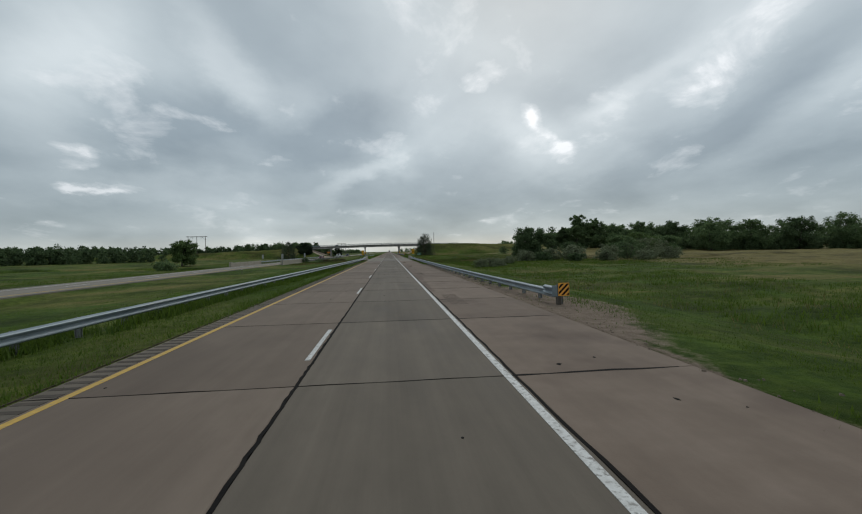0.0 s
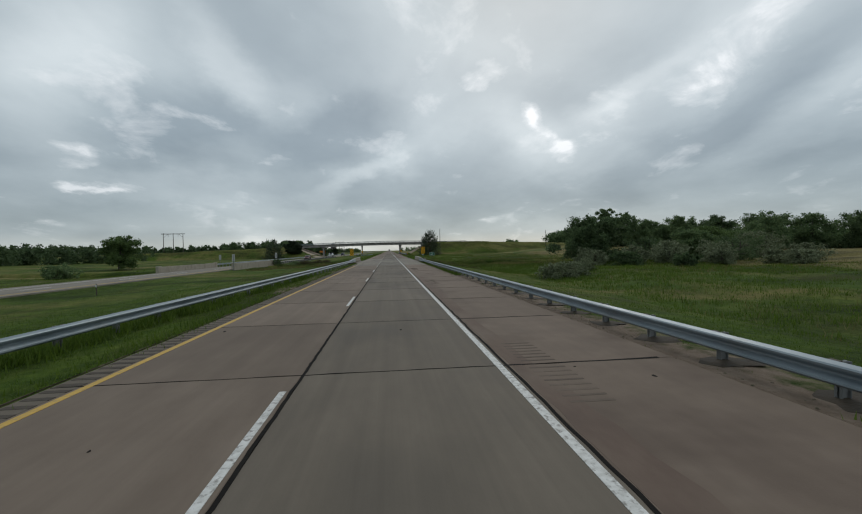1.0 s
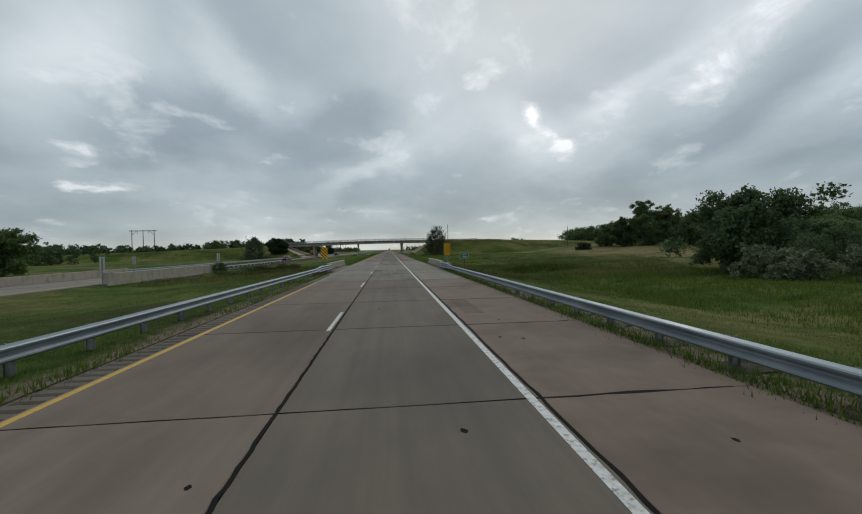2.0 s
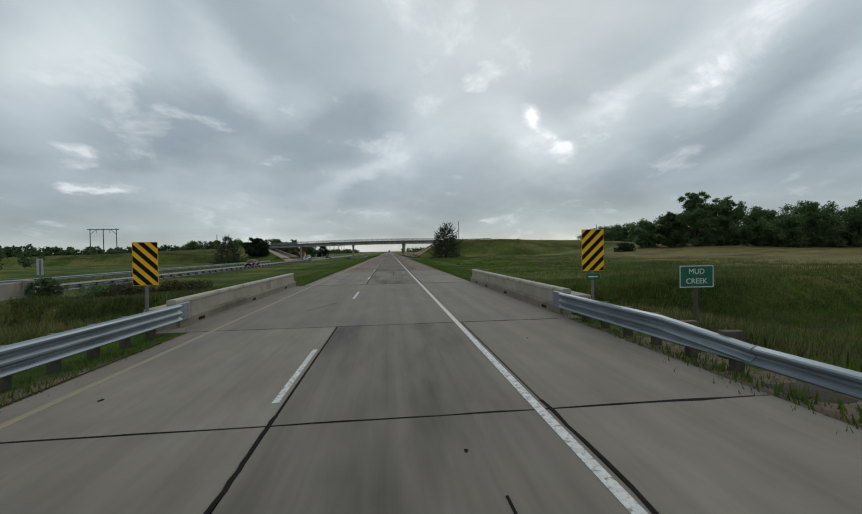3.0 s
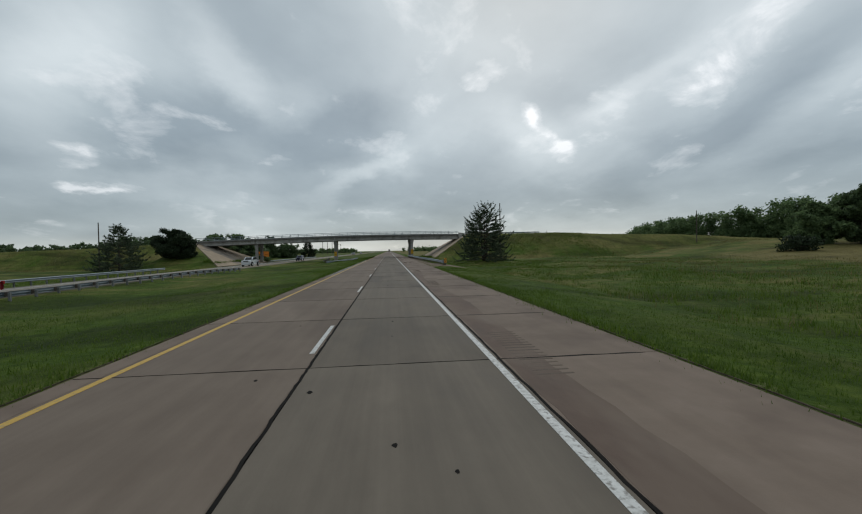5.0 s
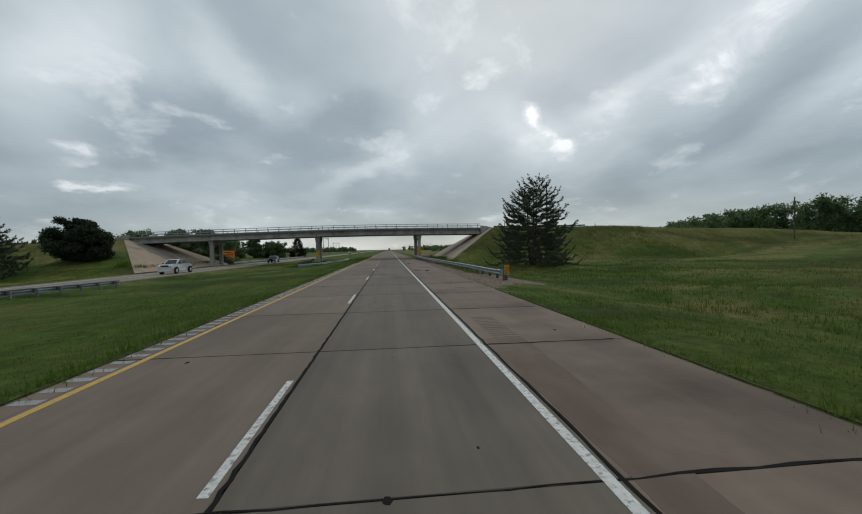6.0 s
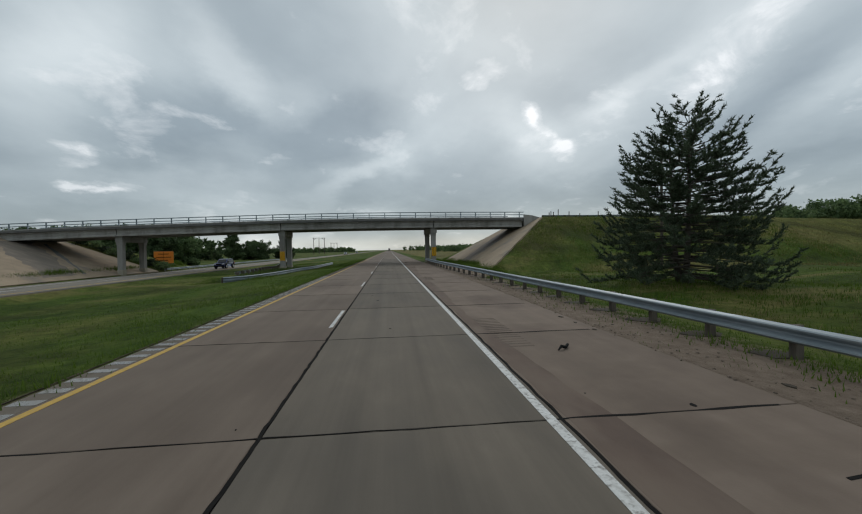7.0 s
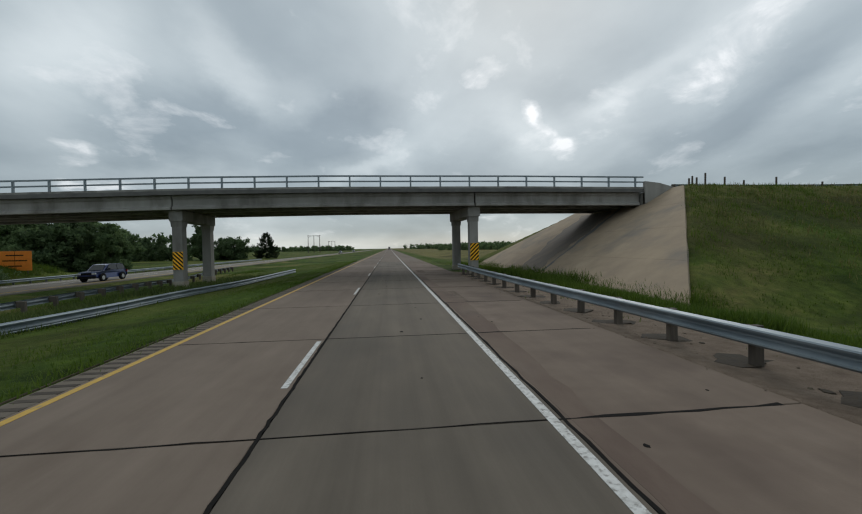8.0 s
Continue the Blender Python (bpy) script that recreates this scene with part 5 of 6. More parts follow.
def h_frame(cx, y, w, top, scale=1.0):
    g = z_at(cx, y)
    t = thing("power_pylon", "three-legged wooden H-frame transmission structure", "power pylon", "power pylons")
    for dx in (-w / 2, 0, w / 2):
        part("leg", Shape().tube([(cx + dx, y, g - 0.5), (cx + dx * 0.99, y, top)], [0.22 * scale, 0.15 * scale], 8), POST_WOOD, t)
    part("crossarm", Shape().box(cx - w / 2 - 1.2, cx + w / 2 + 1.2, y - 0.12, y + 0.12, top - 0.6, top - 0.25, 0.02), POST_WOOD, t)
    for sx in (-1, 1):
        part("brace", Shape().tube([(cx + sx * w * 0.28, y + 0.1, top - 0.5), (cx + sx * w / 2, y + 0.1, top - 2.6)], 0.09 * scale, 6), POST_WOOD, t)
        for dx in (0.0, 0.5):
            part("insulator", Shape().tube([(cx + sx * w * (0.25 + dx / 2), y, top - 0.6), (cx + sx * w * (0.25 + dx / 2), y, top - 2.0)], 0.1, 6), SIGN_BACK, t)
    return t


h_frame(-129.5, 280.0, 11.2, 14.7)
h_frame(-76.0, 640.0, 11.5, 16.5, 1.6)
h_frame(-104.0, 960.0, 11.5, 17.0, 2.0)

delineator = thing("delineator_post", "slim dark marker post with a pale top in the median grass", "marker post")
part("shaft", Shape().box(-21.83, -21.77, 60.57, 60.63, z_at(-21.8, 60.6) - 0.3, z_at(-21.8, 60.6) + 0.85, 0.008), POST_WOOD, delineator)
part("reflector", Shape().box(-21.835, -21.765, 60.555, 60.568, z_at(-21.8, 60.6) + 0.6, z_at(-21.8, 60.6) + 0.8, 0.004), SIGN_WHITE, delineator, "pale reflector")

guardrail([(24.6, 263.6), (34, 263.6), (47, 263.4)], -1, -0.25, True, "low dark guardrail along the crossing road on the embankment crest")

# fence on top of the right embankment
for i, (x, h) in enumerate(((25.3, 0.8), (25.6, 1.0), (26.0, 0.9), (26.8, 1.3), (28.6, 1.0), (30.4, 0.7), (33.5, 1.0), (38.0, 0.6), (43.0, 0.6), (49.0, 0.6))):
    y = 262.6
    f = thing("fence_post", "short dark timber post on the embankment's grassy crest", "fence post", "crest posts")
    part("shaft", Shape().tube([(x, y, z_at(x, y) - 0.4), (x + 0.02, y, z_at(x, y) + h)], 0.07, 8), POST_WOOD, f)


# ---- trees ----
def leaf_cloud(name, centres, radii, count, size, mat, seed, flat=0.8, tall=1.0):
    """Many small leaf blades scattered through uneven clumps."""
    gen = np.random.default_rng(seed)
    centres, radii = np.asarray(centres, float), np.asarray(radii, float)
    pick = gen.choice(len(centres), count, p=radii**2 / (radii**2).sum())
    d = gen.normal(size=(count, 3))
    d /= np.linalg.norm(d, axis=1, keepdims=True)
    r = radii[pick] * gen.random(count) ** 0.55 * gen.uniform(0.75, 1.28, count)
    p = centres[pick] + d * r[:, None] * [1, 1, flat]
    a = gen.normal(size=(count, 3))
    a /= np.linalg.norm(a, axis=1, keepdims=True)
    b = np.cross(a, gen.normal(size=(count, 3)))
    b /= np.linalg.norm(b, axis=1, keepdims=True)
    s = size * gen.uniform(0.6, 1.35, count)[:, None]
    a, b = a * s * tall, b * s * 0.55
    v = np.stack([p - a * 0.8 - b * 1.25, p - a * 0.8 + b * 1.25, p + a * 1.15], 1).reshape(-1, 3)
    return raw_mesh(name, v, np.arange(len(v)).reshape(-1, 3), mat)


def broadleaf(name, label, category, x, y, height, width, seed, mat=None, leaves=7000, size=0.3, low=0.18, group="", trunks=1):
    gen = random.Random(seed)
    g = z_at(x, y)
    tree = thing(name, label, category, group, at=Matrix.Translation((x, y, g)))
    centres, radii = [], []
    wood = Shape()
    for k in range(trunks):
        ox = gen.uniform(-0.15, 0.15) * width * (trunks > 1)
        oy = gen.uniform(-0.1, 0.1) * width * (trunks > 1)
        lean = gen.uniform(-0.025, 0.025) * height
        trunk = [(ox * 0.4, oy * 0.4, -0.4), (ox * 0.6 + lean * 0.3, oy * 0.6, height * 0.2), (ox + lean * 0.7, oy, height * 0.5), (ox + lean, oy, height * 0.82)]
        rad = 0.022 * height + 0.05
        wood.tube(trunk, [rad, rad * 0.8, rad * 0.5, rad * 0.15], 8)
        limbs = 11 if trunks == 1 else 7
        for i in range(limbs):
            z = height * (low + (0.86 - low) * (i + gen.random() * 0.6) / limbs)
            base = Vector((ox + lean * z / height, oy, z * 0.85))
            ang = i * 2.4 + gen.uniform(-0.5, 0.5)
            span = 0.5 * width * math.sin(math.pi * min(0.97, 0.22 + 0.72 * z / height)) ** 0.7 * gen.uniform(0.55, 1.0)
            tip = base + Vector((math.cos(ang) * span, math.sin(ang) * span, 0.12 * height * gen.uniform(0.3, 1.2)))
            mid = (base + tip) / 2 + Vector((0, 0, -0.02 * height))
            wood.tube([base, mid, tip], [rad * 0.4, rad * 0.25, rad * 0.08], 6)
            for q, f in ((tip, 1.0), (mid + Vector((gen.uniform(-1, 1), gen.uniform(-1, 1), gen.uniform(0, 1))) * 0.06 * width, 0.9)):
                for _ in range(3):
                    o = Vector((gen.gauss(0, 1), gen.gauss(0, 1), gen.gauss(0, 0.8))) * 0.09 * width
                    centres.append(tuple(q + o))
                    radii.append(width * gen.uniform(0.07, 0.145) * f)
        for _ in range(7):
            centres.append((ox + lean + gen.gauss(0, 0.1) * width, oy + gen.gauss(0, 0.1) * width, height * gen.uniform(0.72, 0.95)))
            radii.append(width * gen.uniform(0.055, 0.105))
    if low < 0.1:
        for i in range(10):
            a, d = i * 2.4 + gen.random(), width * gen.uniform(0.12, 0.36)
            centres.append((math.cos(a) * d, math.sin(a) * d, height * gen.uniform(0.05, 0.24)))
            radii.append(width * gen.uniform(0.08, 0.13))
    part("trunk", wood, BARK, tree, "grey-brown trunk and limbs")
    part("crown", leaf_cloud("crown", centres, radii, leaves, size, mat or LEAVES, seed), None, tree, "uneven leafy crown")
    return tree


def pine(x, y, height, spread, seed, name="pine_tree", label="", stems=3, mat=None, twigs=6, needle=1.0, cone=False):
    """An open pine: whorls of long branches that turn up at the tip, with needle tufts."""
    gen = random.Random(seed)
    g = z_at(x, y)
    tree = thing(name, label, "tree", at=Matrix.Translation((x, y, g)))
    wood, tufts, dirs = Shape(), [], []
    for k in range(stems):
        a = 2 * math.pi * k / stems + 0.4
        off = 0.0 if stems == 1 else 0.045 * spread
        top = height * (1.0 if k == 0 else gen.uniform(0.84, 0.93))
        path = [(0.25 * math.cos(a) * (stems > 1), 0.25 * math.sin(a) * (stems > 1), -0.3), (off * math.cos(a), off * math.sin(a), height * 0.22),
                (off * 1.3 * math.cos(a), off * 1.3 * math.sin(a), height * 0.6), (off * 1.5 * math.cos(a), off * 1.5 * math.sin(a), top - 0.2)]
        wood.tube(path, [0.24, 0.16, 0.09, 0.02], 9)
        z = height * 0.035 + gen.random() * 0.3
        while z < top - 0.25:
            f = z / top
            reach = float(0.5 * spread * np.interp(f, (0.05, 0.2, 0.4, 0.56, 0.72, 0.86, 0.95, 1.0), (1.0, 0.96, 0.76, 0.58, 0.4, 0.22, 0.1, 0.04) if cone else (1.0, 1.0, 0.9, 0.79, 0.6, 0.4, 0.24, 0.1)))
            core = Vector((off * 1.3 * math.cos(a), off * 1.3 * math.sin(a), z))
            n = gen.choice((4, 5, 5)) if stems > 1 else 7
            turn = gen.random() * 6.3
            for i in range(n):
                b = turn + 2 * math.pi * i / n + gen.uniform(-0.3, 0.3)
                core.z = z + gen.uniform(-0.22, 0.22)
                out = Vector((math.cos(b), math.sin(b), 0))
                length = reach * gen.choice((gen.uniform(0.8, 1.06), gen.uniform(0.55, 1.0)))
                rise = float(np.interp(f, (0, 0.3, 0.7, 1), (-0.16, -0.03, 0.14, 0.7)))
                p0, p1 = core.copy(), core + out * length * 0.5 + Vector((0, 0, length * rise * 0.35))
                p2 = core + out * length * 0.85 + Vector((0, 0, length * (rise * 0.8)))
                p3 = core + out * length + Vector((0, 0, length * rise + 0.12 * length + gen.uniform(0.15, 0.45)))
                wood.tube([p0, p1, p2, p3], [0.022 + 0.008 * length, 0.022, 0.014, 0.008], 5)
                count = max(4, int(twigs * length * float(np.interp(f, (0.0, 0.35), (0.85, 1.0)))))
                for j in range(count):
                    u = (0.36 if cone else 0.46) + (0.64 if cone else 0.54) * (j + gen.random()) / count
                    base = p0.lerp(p1, u * 2) if u < 0.5 else (p1.lerp(p2, (u - 0.5) / 0.35) if u < 0.85 else p2.lerp(p3, (u - 0.85) / 0.15))
                    side = out.cross(Vector((0, 0, 1))) * gen.choice((-1, 1))
                    d = (side * gen.uniform(0.2, 0.9) + out * gen.uniform(0.3, 0.9) + Vector((0, 0, gen.uniform(0.05, 0.75)))).normalized()
                    l = gen.uniform(0.25, 0.68) * (1.15 - 0.5 * u) * min(1, length / 2.0 + 0.35)
                    tip = base + d * l
                    wood.tube([base, tip], [0.012, 0.006], 3)
                    for w in (0.35, 0.7, 1.0):
                        tufts.append(base.lerp(tip, w))
                        dirs.append((d + Vector((0, 0, 0.5))).normalized())
            z += gen.uniform(0.44, 0.68) * (1.0 if stems > 1 else 0.92)
    t, d = np.array([tuple(p) for p in tufts]), np.array([tuple(p) for p in dirs])
    rng = np.random.default_rng(seed)
    k = 5
    base = np.repeat(t, k, 0)
    aim = np.repeat(d, k, 0) * 0.9 + rng.normal(size=(len(t) * k, 3)) * 0.55
    aim /= np.linalg.norm(aim, axis=1, keepdims=True)
    wide = np.cross(aim, rng.normal(size=aim.shape))
    wide /= np.linalg.norm(wide, axis=1, keepdims=True)
    ln = needle * rng.uniform(0.09, 0.19, len(base))[:, None]
    wide = wide * needle
    v = np.stack([base - wide * 0.034 - aim * 0.04, base + wide * 0.034 - aim * 0.04, base + aim * ln * 1.35], 1).reshape(-1, 3)
    wood.smooth = True
    part("trunk", wood, BARK, tree, "dark trunk stems and bare limbs")
    part("crown", raw_mesh("crown", v, np.arange(len(v)).reshape(-1, 3), mat or NEEDLES), None, tree, "open dark-green needle crown with gaps")
    return tree


pine(20.65, 228.5, 12.2, 12.1, 5, label="dark green multi-stemmed pine with an open spreading crown", stems=3, twigs=6.4, needle=1.2)
pine(-59.0, 237.5, 9.9, 12.0, 8, label="dark pine with drooping tiers beside the opposite carriageway", stems=1, twigs=3.4, needle=1.9, cone=True)
broadleaf("round_tree", "dense dark rounded evergreen tree beside the embankment", "tree", -50.5, 244.6, 7.0, 8.5, 21, CEDAR, 60000, 0.15, 0.01, trunks=3)
broadleaf("shade_tree", "leafy green roadside tree with a rounded crown", "tree", -66.0, 132.0, 8.4, 9.0, 22, LEAVES, 15000, 0.2, 0.12, trunks=2)
broadleaf("olive_tree", "spreading dark green tree above grey-green shrubs", "tree", 34.5, 91.5, 8.0, 9.6, 23, WOOD_LEAVES, 24000, 0.17, 0.05, trunks=3)
broadleaf("tall_tree", "tall dark green cottonwood rising above the woodland edge", "tree", 107.0, 214.0, 20.0, 12.0, 29, DARK_LEAVES, 42000, 0.25, 0.06, trunks=3)
for i, (x, y, h, w) in enumerate(((117, 211, 17.3, 12), (97, 224, 9.6, 9), (101.5, 219, 13.2, 8.5), (127, 206, 13, 14), (139, 202, 15, 15), (152, 196, 15, 16), (168, 190, 16.5, 17), (186, 182, 16, 17), (205, 176, 17, 18), (160, 178, 14, 15), (226, 170, 18, 19))):
    broadleaf("woodland_tree", "full leafy green tree at the edge of the field", "tree", x, y, h, w, 40 + i, (DARK_LEAVES, WOOD_LEAVES)[i % 3 == 2], 20000, 0.29, 0.04, "woodland edge trees", 3)
for i, (x, y, h, w) in enumerate(((-110, 322, 11, 13), (-96, 318, 11.5, 13), (-89, 324, 11.5, 13), (-82, 312, 11.0, 13), (-76, 322, 12.0, 12), (-70.5, 314, 11.2, 12), (-66, 322, 12.0, 11), (-62, 314, 11.0, 10), (-57.5, 318, 9.4, 8.5))):
    broadleaf("windbreak_tree", "dark leafy tree in a windbreak beyond the overpass", "tree", x, y, h, w, 70 + i, (DARK_LEAVES, WOOD_LEAVES, DARK_LEAVES)[i % 3], 13000, 0.3, 0.03, "windbreak trees", 3)
broadleaf("field_tree", "tall dark leafy tree standing in a field", "tree", -70, 386, 13.6, 9.5, 92, WOOD_LEAVES, 12000, 0.33, 0.03, trunks=3)
broadleaf("field_tree", "low dark domed tree standing in a field", "tree", -63.5, 396, 8.6, 13, 93, WOOD_LEAVES, 12000, 0.33, 0.03, trunks=3)
pine(-53.0, 408.0, 11.0, 11.5, 31, "spruce_tree", "dark conical spruce standing alone in a field", 1, CEDAR, 8, 1.9, True)
for i, (x, y, h, w) in enumerate(((31.0, 87, 2.6, 4.2), (30.2, 84, 2.2, 3.6), (32.5, 79, 1.9, 3.2), (35.5, 83, 2.6, 4.0), (38.5, 80, 3.3, 4.6), (42, 85, 2.7, 4.0), (44, 92, 4.2, 6), (46.5, 79, 2.2, 3.6),
                                 (50, 84, 3.6, 5.2), (54, 78, 2.0, 3.6), (57, 88, 4.4, 6.5), (50.5, 72, 1.8, 3.2), (62, 81, 3.0, 5), (66, 92, 4.8, 7), (36.5, 74, 1.4, 2.6))):
    broadleaf("olive_shrub", "silvery grey-green roadside shrub in tall grass", "shrub", x, y, h, w, 100 + i, (OLIVE, OLIVE, WOOD_LEAVES, OLIVE)[i % 4], 4200, 0.12, 0.03, "olive shrubs", 2)
for i, (x, y, h, w) in enumerate(((72, 116, 6.5, 8), (84, 124, 7.8, 10), (101, 134, 7.2, 10), (76, 101, 4.2, 6))):
    broadleaf("field_edge_tree", "dark rounded tree at the edge of a pale crop field", "tree", x, y, h, w, 115 + i, (DARK_LEAVES, LEAVES)[i % 2], 14000, 0.19, 0.03, "field edge trees", 3)
for i, (x, y, h, w) in enumerate(((15.6, 65, 1.5, 2.6), (17.5, 66.5, 1.7, 3.0), (19.8, 69, 1.3, 2.6), (22.5, 72, 1.4, 3))):
    broadleaf("willow_clump", "low pale willow clump in rough grass", "shrub", x, y, h, w, 130 + i, OLIVE, 1800, 0.09, 0.05, "willow clumps", 2)
broadleaf("dark_bush", "low dark bush alone in the dry field", "shrub", 81.6, 214.6, 2.7, 6.6, 150, CEDAR, 2600, 0.22, 0.04, trunks=3)
for i in range(9):
    u = i / 8
    broadleaf("slope_scrub", "low dark scrub along the edge of sloping concrete paving", "shrub", -52.4 + 13.4 * u, 273.9 + 0.5 * u, 0.95 + 0.25 * (i % 3), 2.6, 180 + i, (DARK_LEAVES, CEDAR)[i % 2], 1500, 0.09, 0.04, "slope scrub", 2)
for i, (x, y, h, w, m) in enumerate(((-24.4, 117.6, 1.5, 1.8, 2), (-20.6, 117.0, 0.95, 2.8, 0), (-18.2, 116.4, 1.0, 3.0, 1), (-15.6, 116.6, 0.95, 3.0, 1), (-13.6, 116.4, 0.8, 2.4, 1))):
    broadleaf("creek_brush", ("dark leafy brush on the creek bank", "reddish-brown dry brush on the creek bank", "tangled dark brush at the end of a concrete parapet")[m], "shrub", x, y, h, w, 160 + i, (DARK_LEAVES, BRUSH, WOOD_LEAVES)[m], 2600, 0.07, 0.04, "creek brush", 3)
broadleaf("dark_bush", "low dark bush beside the opposite carriageway", "shrub", -52.0, 96.0, 2.2, 5.0, 151, DARK_LEAVES, 2200, 0.16, 0.04, trunks=3)


def woods(name, label, path, depth, h0, h1, seed, mat, count, size, kindly="woodland"):
    """A distant belt of trees: uneven crowns of leaf clumps along a line."""
    gen = random.Random(seed)
    centres, radii = [], []
    for p, d in along(path, h0 * 0.3):
        for _ in range(2):
            x, y = p.x + gen.uniform(-1, 1) * depth, p.y + gen.uniform(-1, 1) * depth
            h = gen.uniform(h0, h1) * (0.88 + 0.3 * float(smooth_noise(p.x, p.y, seed, 35.0) + 0.5))
            g = z_at(x, y)
            for k in range(9):
                u = (k + gen.random()) / 9
                r = h * gen.uniform(0.15, 0.26) * (1.05 - 0.4 * u)
                centres.append((x + gen.gauss(0, 0.13) * h, y + gen.gauss(0, 0.13) * h, g + h * (0.08 + 0.82 * u)))
                radii.append(r)
    ob = new(name, leaf_cloud(name, centres, radii, count, size, mat, seed))
    return tagged(ob, label, kindly, kind="stuff")


woods("woodland", "distant dark green woodland along the fields", [(182, 402), (150, 352), (128, 308), (136, 284), (160, 262)], 8, 12.3, 15.0, 201, DARK_LEAVES, 170000, 0.42)
woods("woodland", "distant dark green woodland along the fields", [(164, 260), (205, 235), (280, 205), (420, 190)], 9, 8.5, 11.5, 209, DARK_LEAVES, 60000, 0.6)
woods("woodland", "dense undergrowth filling the woodland edge", [(105, 218), (125, 209), (155, 192), (200, 178), (240, 168)], 5, 4, 7.0, 208, WOOD_LEAVES, 60000, 0.34)
woods("woodland", "distant dark green woodland along the fields", [(240, 540), (310, 480), (520, 420)], 14, 8, 12, 202, DARK_LEAVES, 40000, 1.0)
woods("woodland", "dark tree belt beyond the opposite carriageway", [(-92, 400), (-150, 372), (-240, 330), (-330, 270), (-430, 180)], 12, 7.5, 11, 203, WOOD_LEAVES, 90000, 0.8)
woods("woodland", "dark tree belt beyond the opposite carriageway", [(-120, 215), (-170, 180), (-240, 150), (-360, 120)], 10, 5, 9, 204, WOOD_LEAVES, 90000, 0.42)
woods("woodland", "low woodland along the highway beyond the overpass", [(58, 600), (90, 520), (140, 480), (260, 450)], 14, 3, 6, 205, DARK_LEAVES, 30000, 0.7)
woods("woodland", "thin hazy tree line on the horizon", [(60, 1000), (220, 930), (500, 900), (1200, 800)], 30, 7, 11, 206, DARK_LEAVES, 30000, 2.0)
woods("woodland", "thin hazy tree line on the horizon", [(-90, 1100), (-300, 950), (-700, 900), (-1300, 700)], 30, 7, 11, 207, DARK_LEAVES, 36000, 2.0)
broadleaf("dome_tree", "lone dark rounded tree on the horizon", "tree", 221, 721, 15.5, 34, 95, DARK_LEAVES, 9000, 0.9, 0.03, trunks=3)


# ---- grass ----
def blades(name, label, spans, mat, seed, height, per=4, width=0.02):
    """Tufts of bent blades over rectangles of the verge: (x0, x1, y0, y1, tufts)."""
    gen = np.random.default_rng(seed)
    px, py = [], []
    for x0, x1, y0, y1, n in spans:
        px.append(gen.uniform(x0, x1, n))
        py.append(gen.uniform(y0, y1, n))
    px, py = np.concatenate(px), np.concatenate(py)
    keep = smooth_noise(px, py, seed + 1, 2.3) + 0.5 * smooth_noise(px, py, seed + 2, 0.7) > -0.25
    for _, x0, x1, y0, y1 in GRAVEL_BEDS[:5]:
        keep &= ~((px > x0) & (px < x1 - 0.7) & (py > y0 + 2) & (py < y1 - 2) & (gen.random(len(px)) > 0.06))
    keep &= ~(paved(px, py) & (bank(px, py) > 0.0))
    px, py = np.repeat(px[keep], per), np.repeat(py[keep], per)
    n = len(px)
    tall = height * (0.7 + 0.9 * np.clip(smooth_noise(px, py, seed + 3, 4.0) + 0.5, 0, 1)) * gen.uniform(0.5, 1.25, n)
    px, py = px + gen.normal(0, 0.2, n), py + gen.normal(0, 0.26, n)
    pz = ground_z(px, py) - 0.02
    ang, lean = gen.uniform(0, 6.283, n), gen.uniform(0.15, 0.7, n)
    ux, uy = np.cos(ang), np.sin(ang)
    w = width * gen.uniform(0.6, 1.5, n) * (1 + 2 * tall)
    p0 = np.stack([px - uy * w, py + ux * w, pz], 1)
    p1 = np.stack([px + uy * w, py - ux * w, pz], 1)
    p2 = np.stack([px + ux * lean * tall, py + uy * lean * tall, pz + tall], 1)
    v = np.stack([p0, p1, p2], 1).reshape(-1, 3)
    return tagged(new(name, raw_mesh(name, v, np.arange(len(v)).reshape(-1, 3), mat)), label, "grass", kind="stuff")


blades("grass", "mown green verge grass along the shoulder", [(5.35, 8, -2, 250, 22000), (8, 14, -2, 245, 16000), (-8.5, -5.5, -2, 300, 19000), (-15, -8.5, -2, 300, 17000), (-25, -15, 20, 300, 11000), (6.6, 14, 250, 330, 2500)], GRASS, 301, 0.085, 6, 0.0085)
blades("grass", "rough taller meadow grass in tufts", [(14, 30, 10, 246, 19000), (30, 60, 40, 235, 10000), (-60, -38.5, 40, 235, 8000), (14, 60, 247, 262, 5000), (-22, -9, 98, 112, 2500), (7, 26, 96, 116, 4000)], GRASS, 311, 0.2, 6, 0.012)
blades("dry_weeds", "dry yellowish weeds scattered through the grass", [(12, 26, -2, 240, 1500), (26, 70, 60, 225, 7000), (20, 110, 240, 262, 4500), (7, 24, 96, 116, 3800), (8, 45, 92, 126, 5000), (-110, -56, 240, 262, 2500), (-24, -7.5, 96, 115, 3600)], WEEDS, 321, 0.3, 5, 0.01)
blades("reeds", "tall brownish reeds and brush along the creek banks", [(7.2, 40, 97, 102, 700), (7.2, 40, 109, 114, 700), (-23, -9, 112, 117, 900), (7.2, 30, 102, 109, 600), (-24, -7.5, 104, 112, 500), (7.5, 14, 88, 98, 350)], BRUSH, 341, 0.3, 6, 0.01)
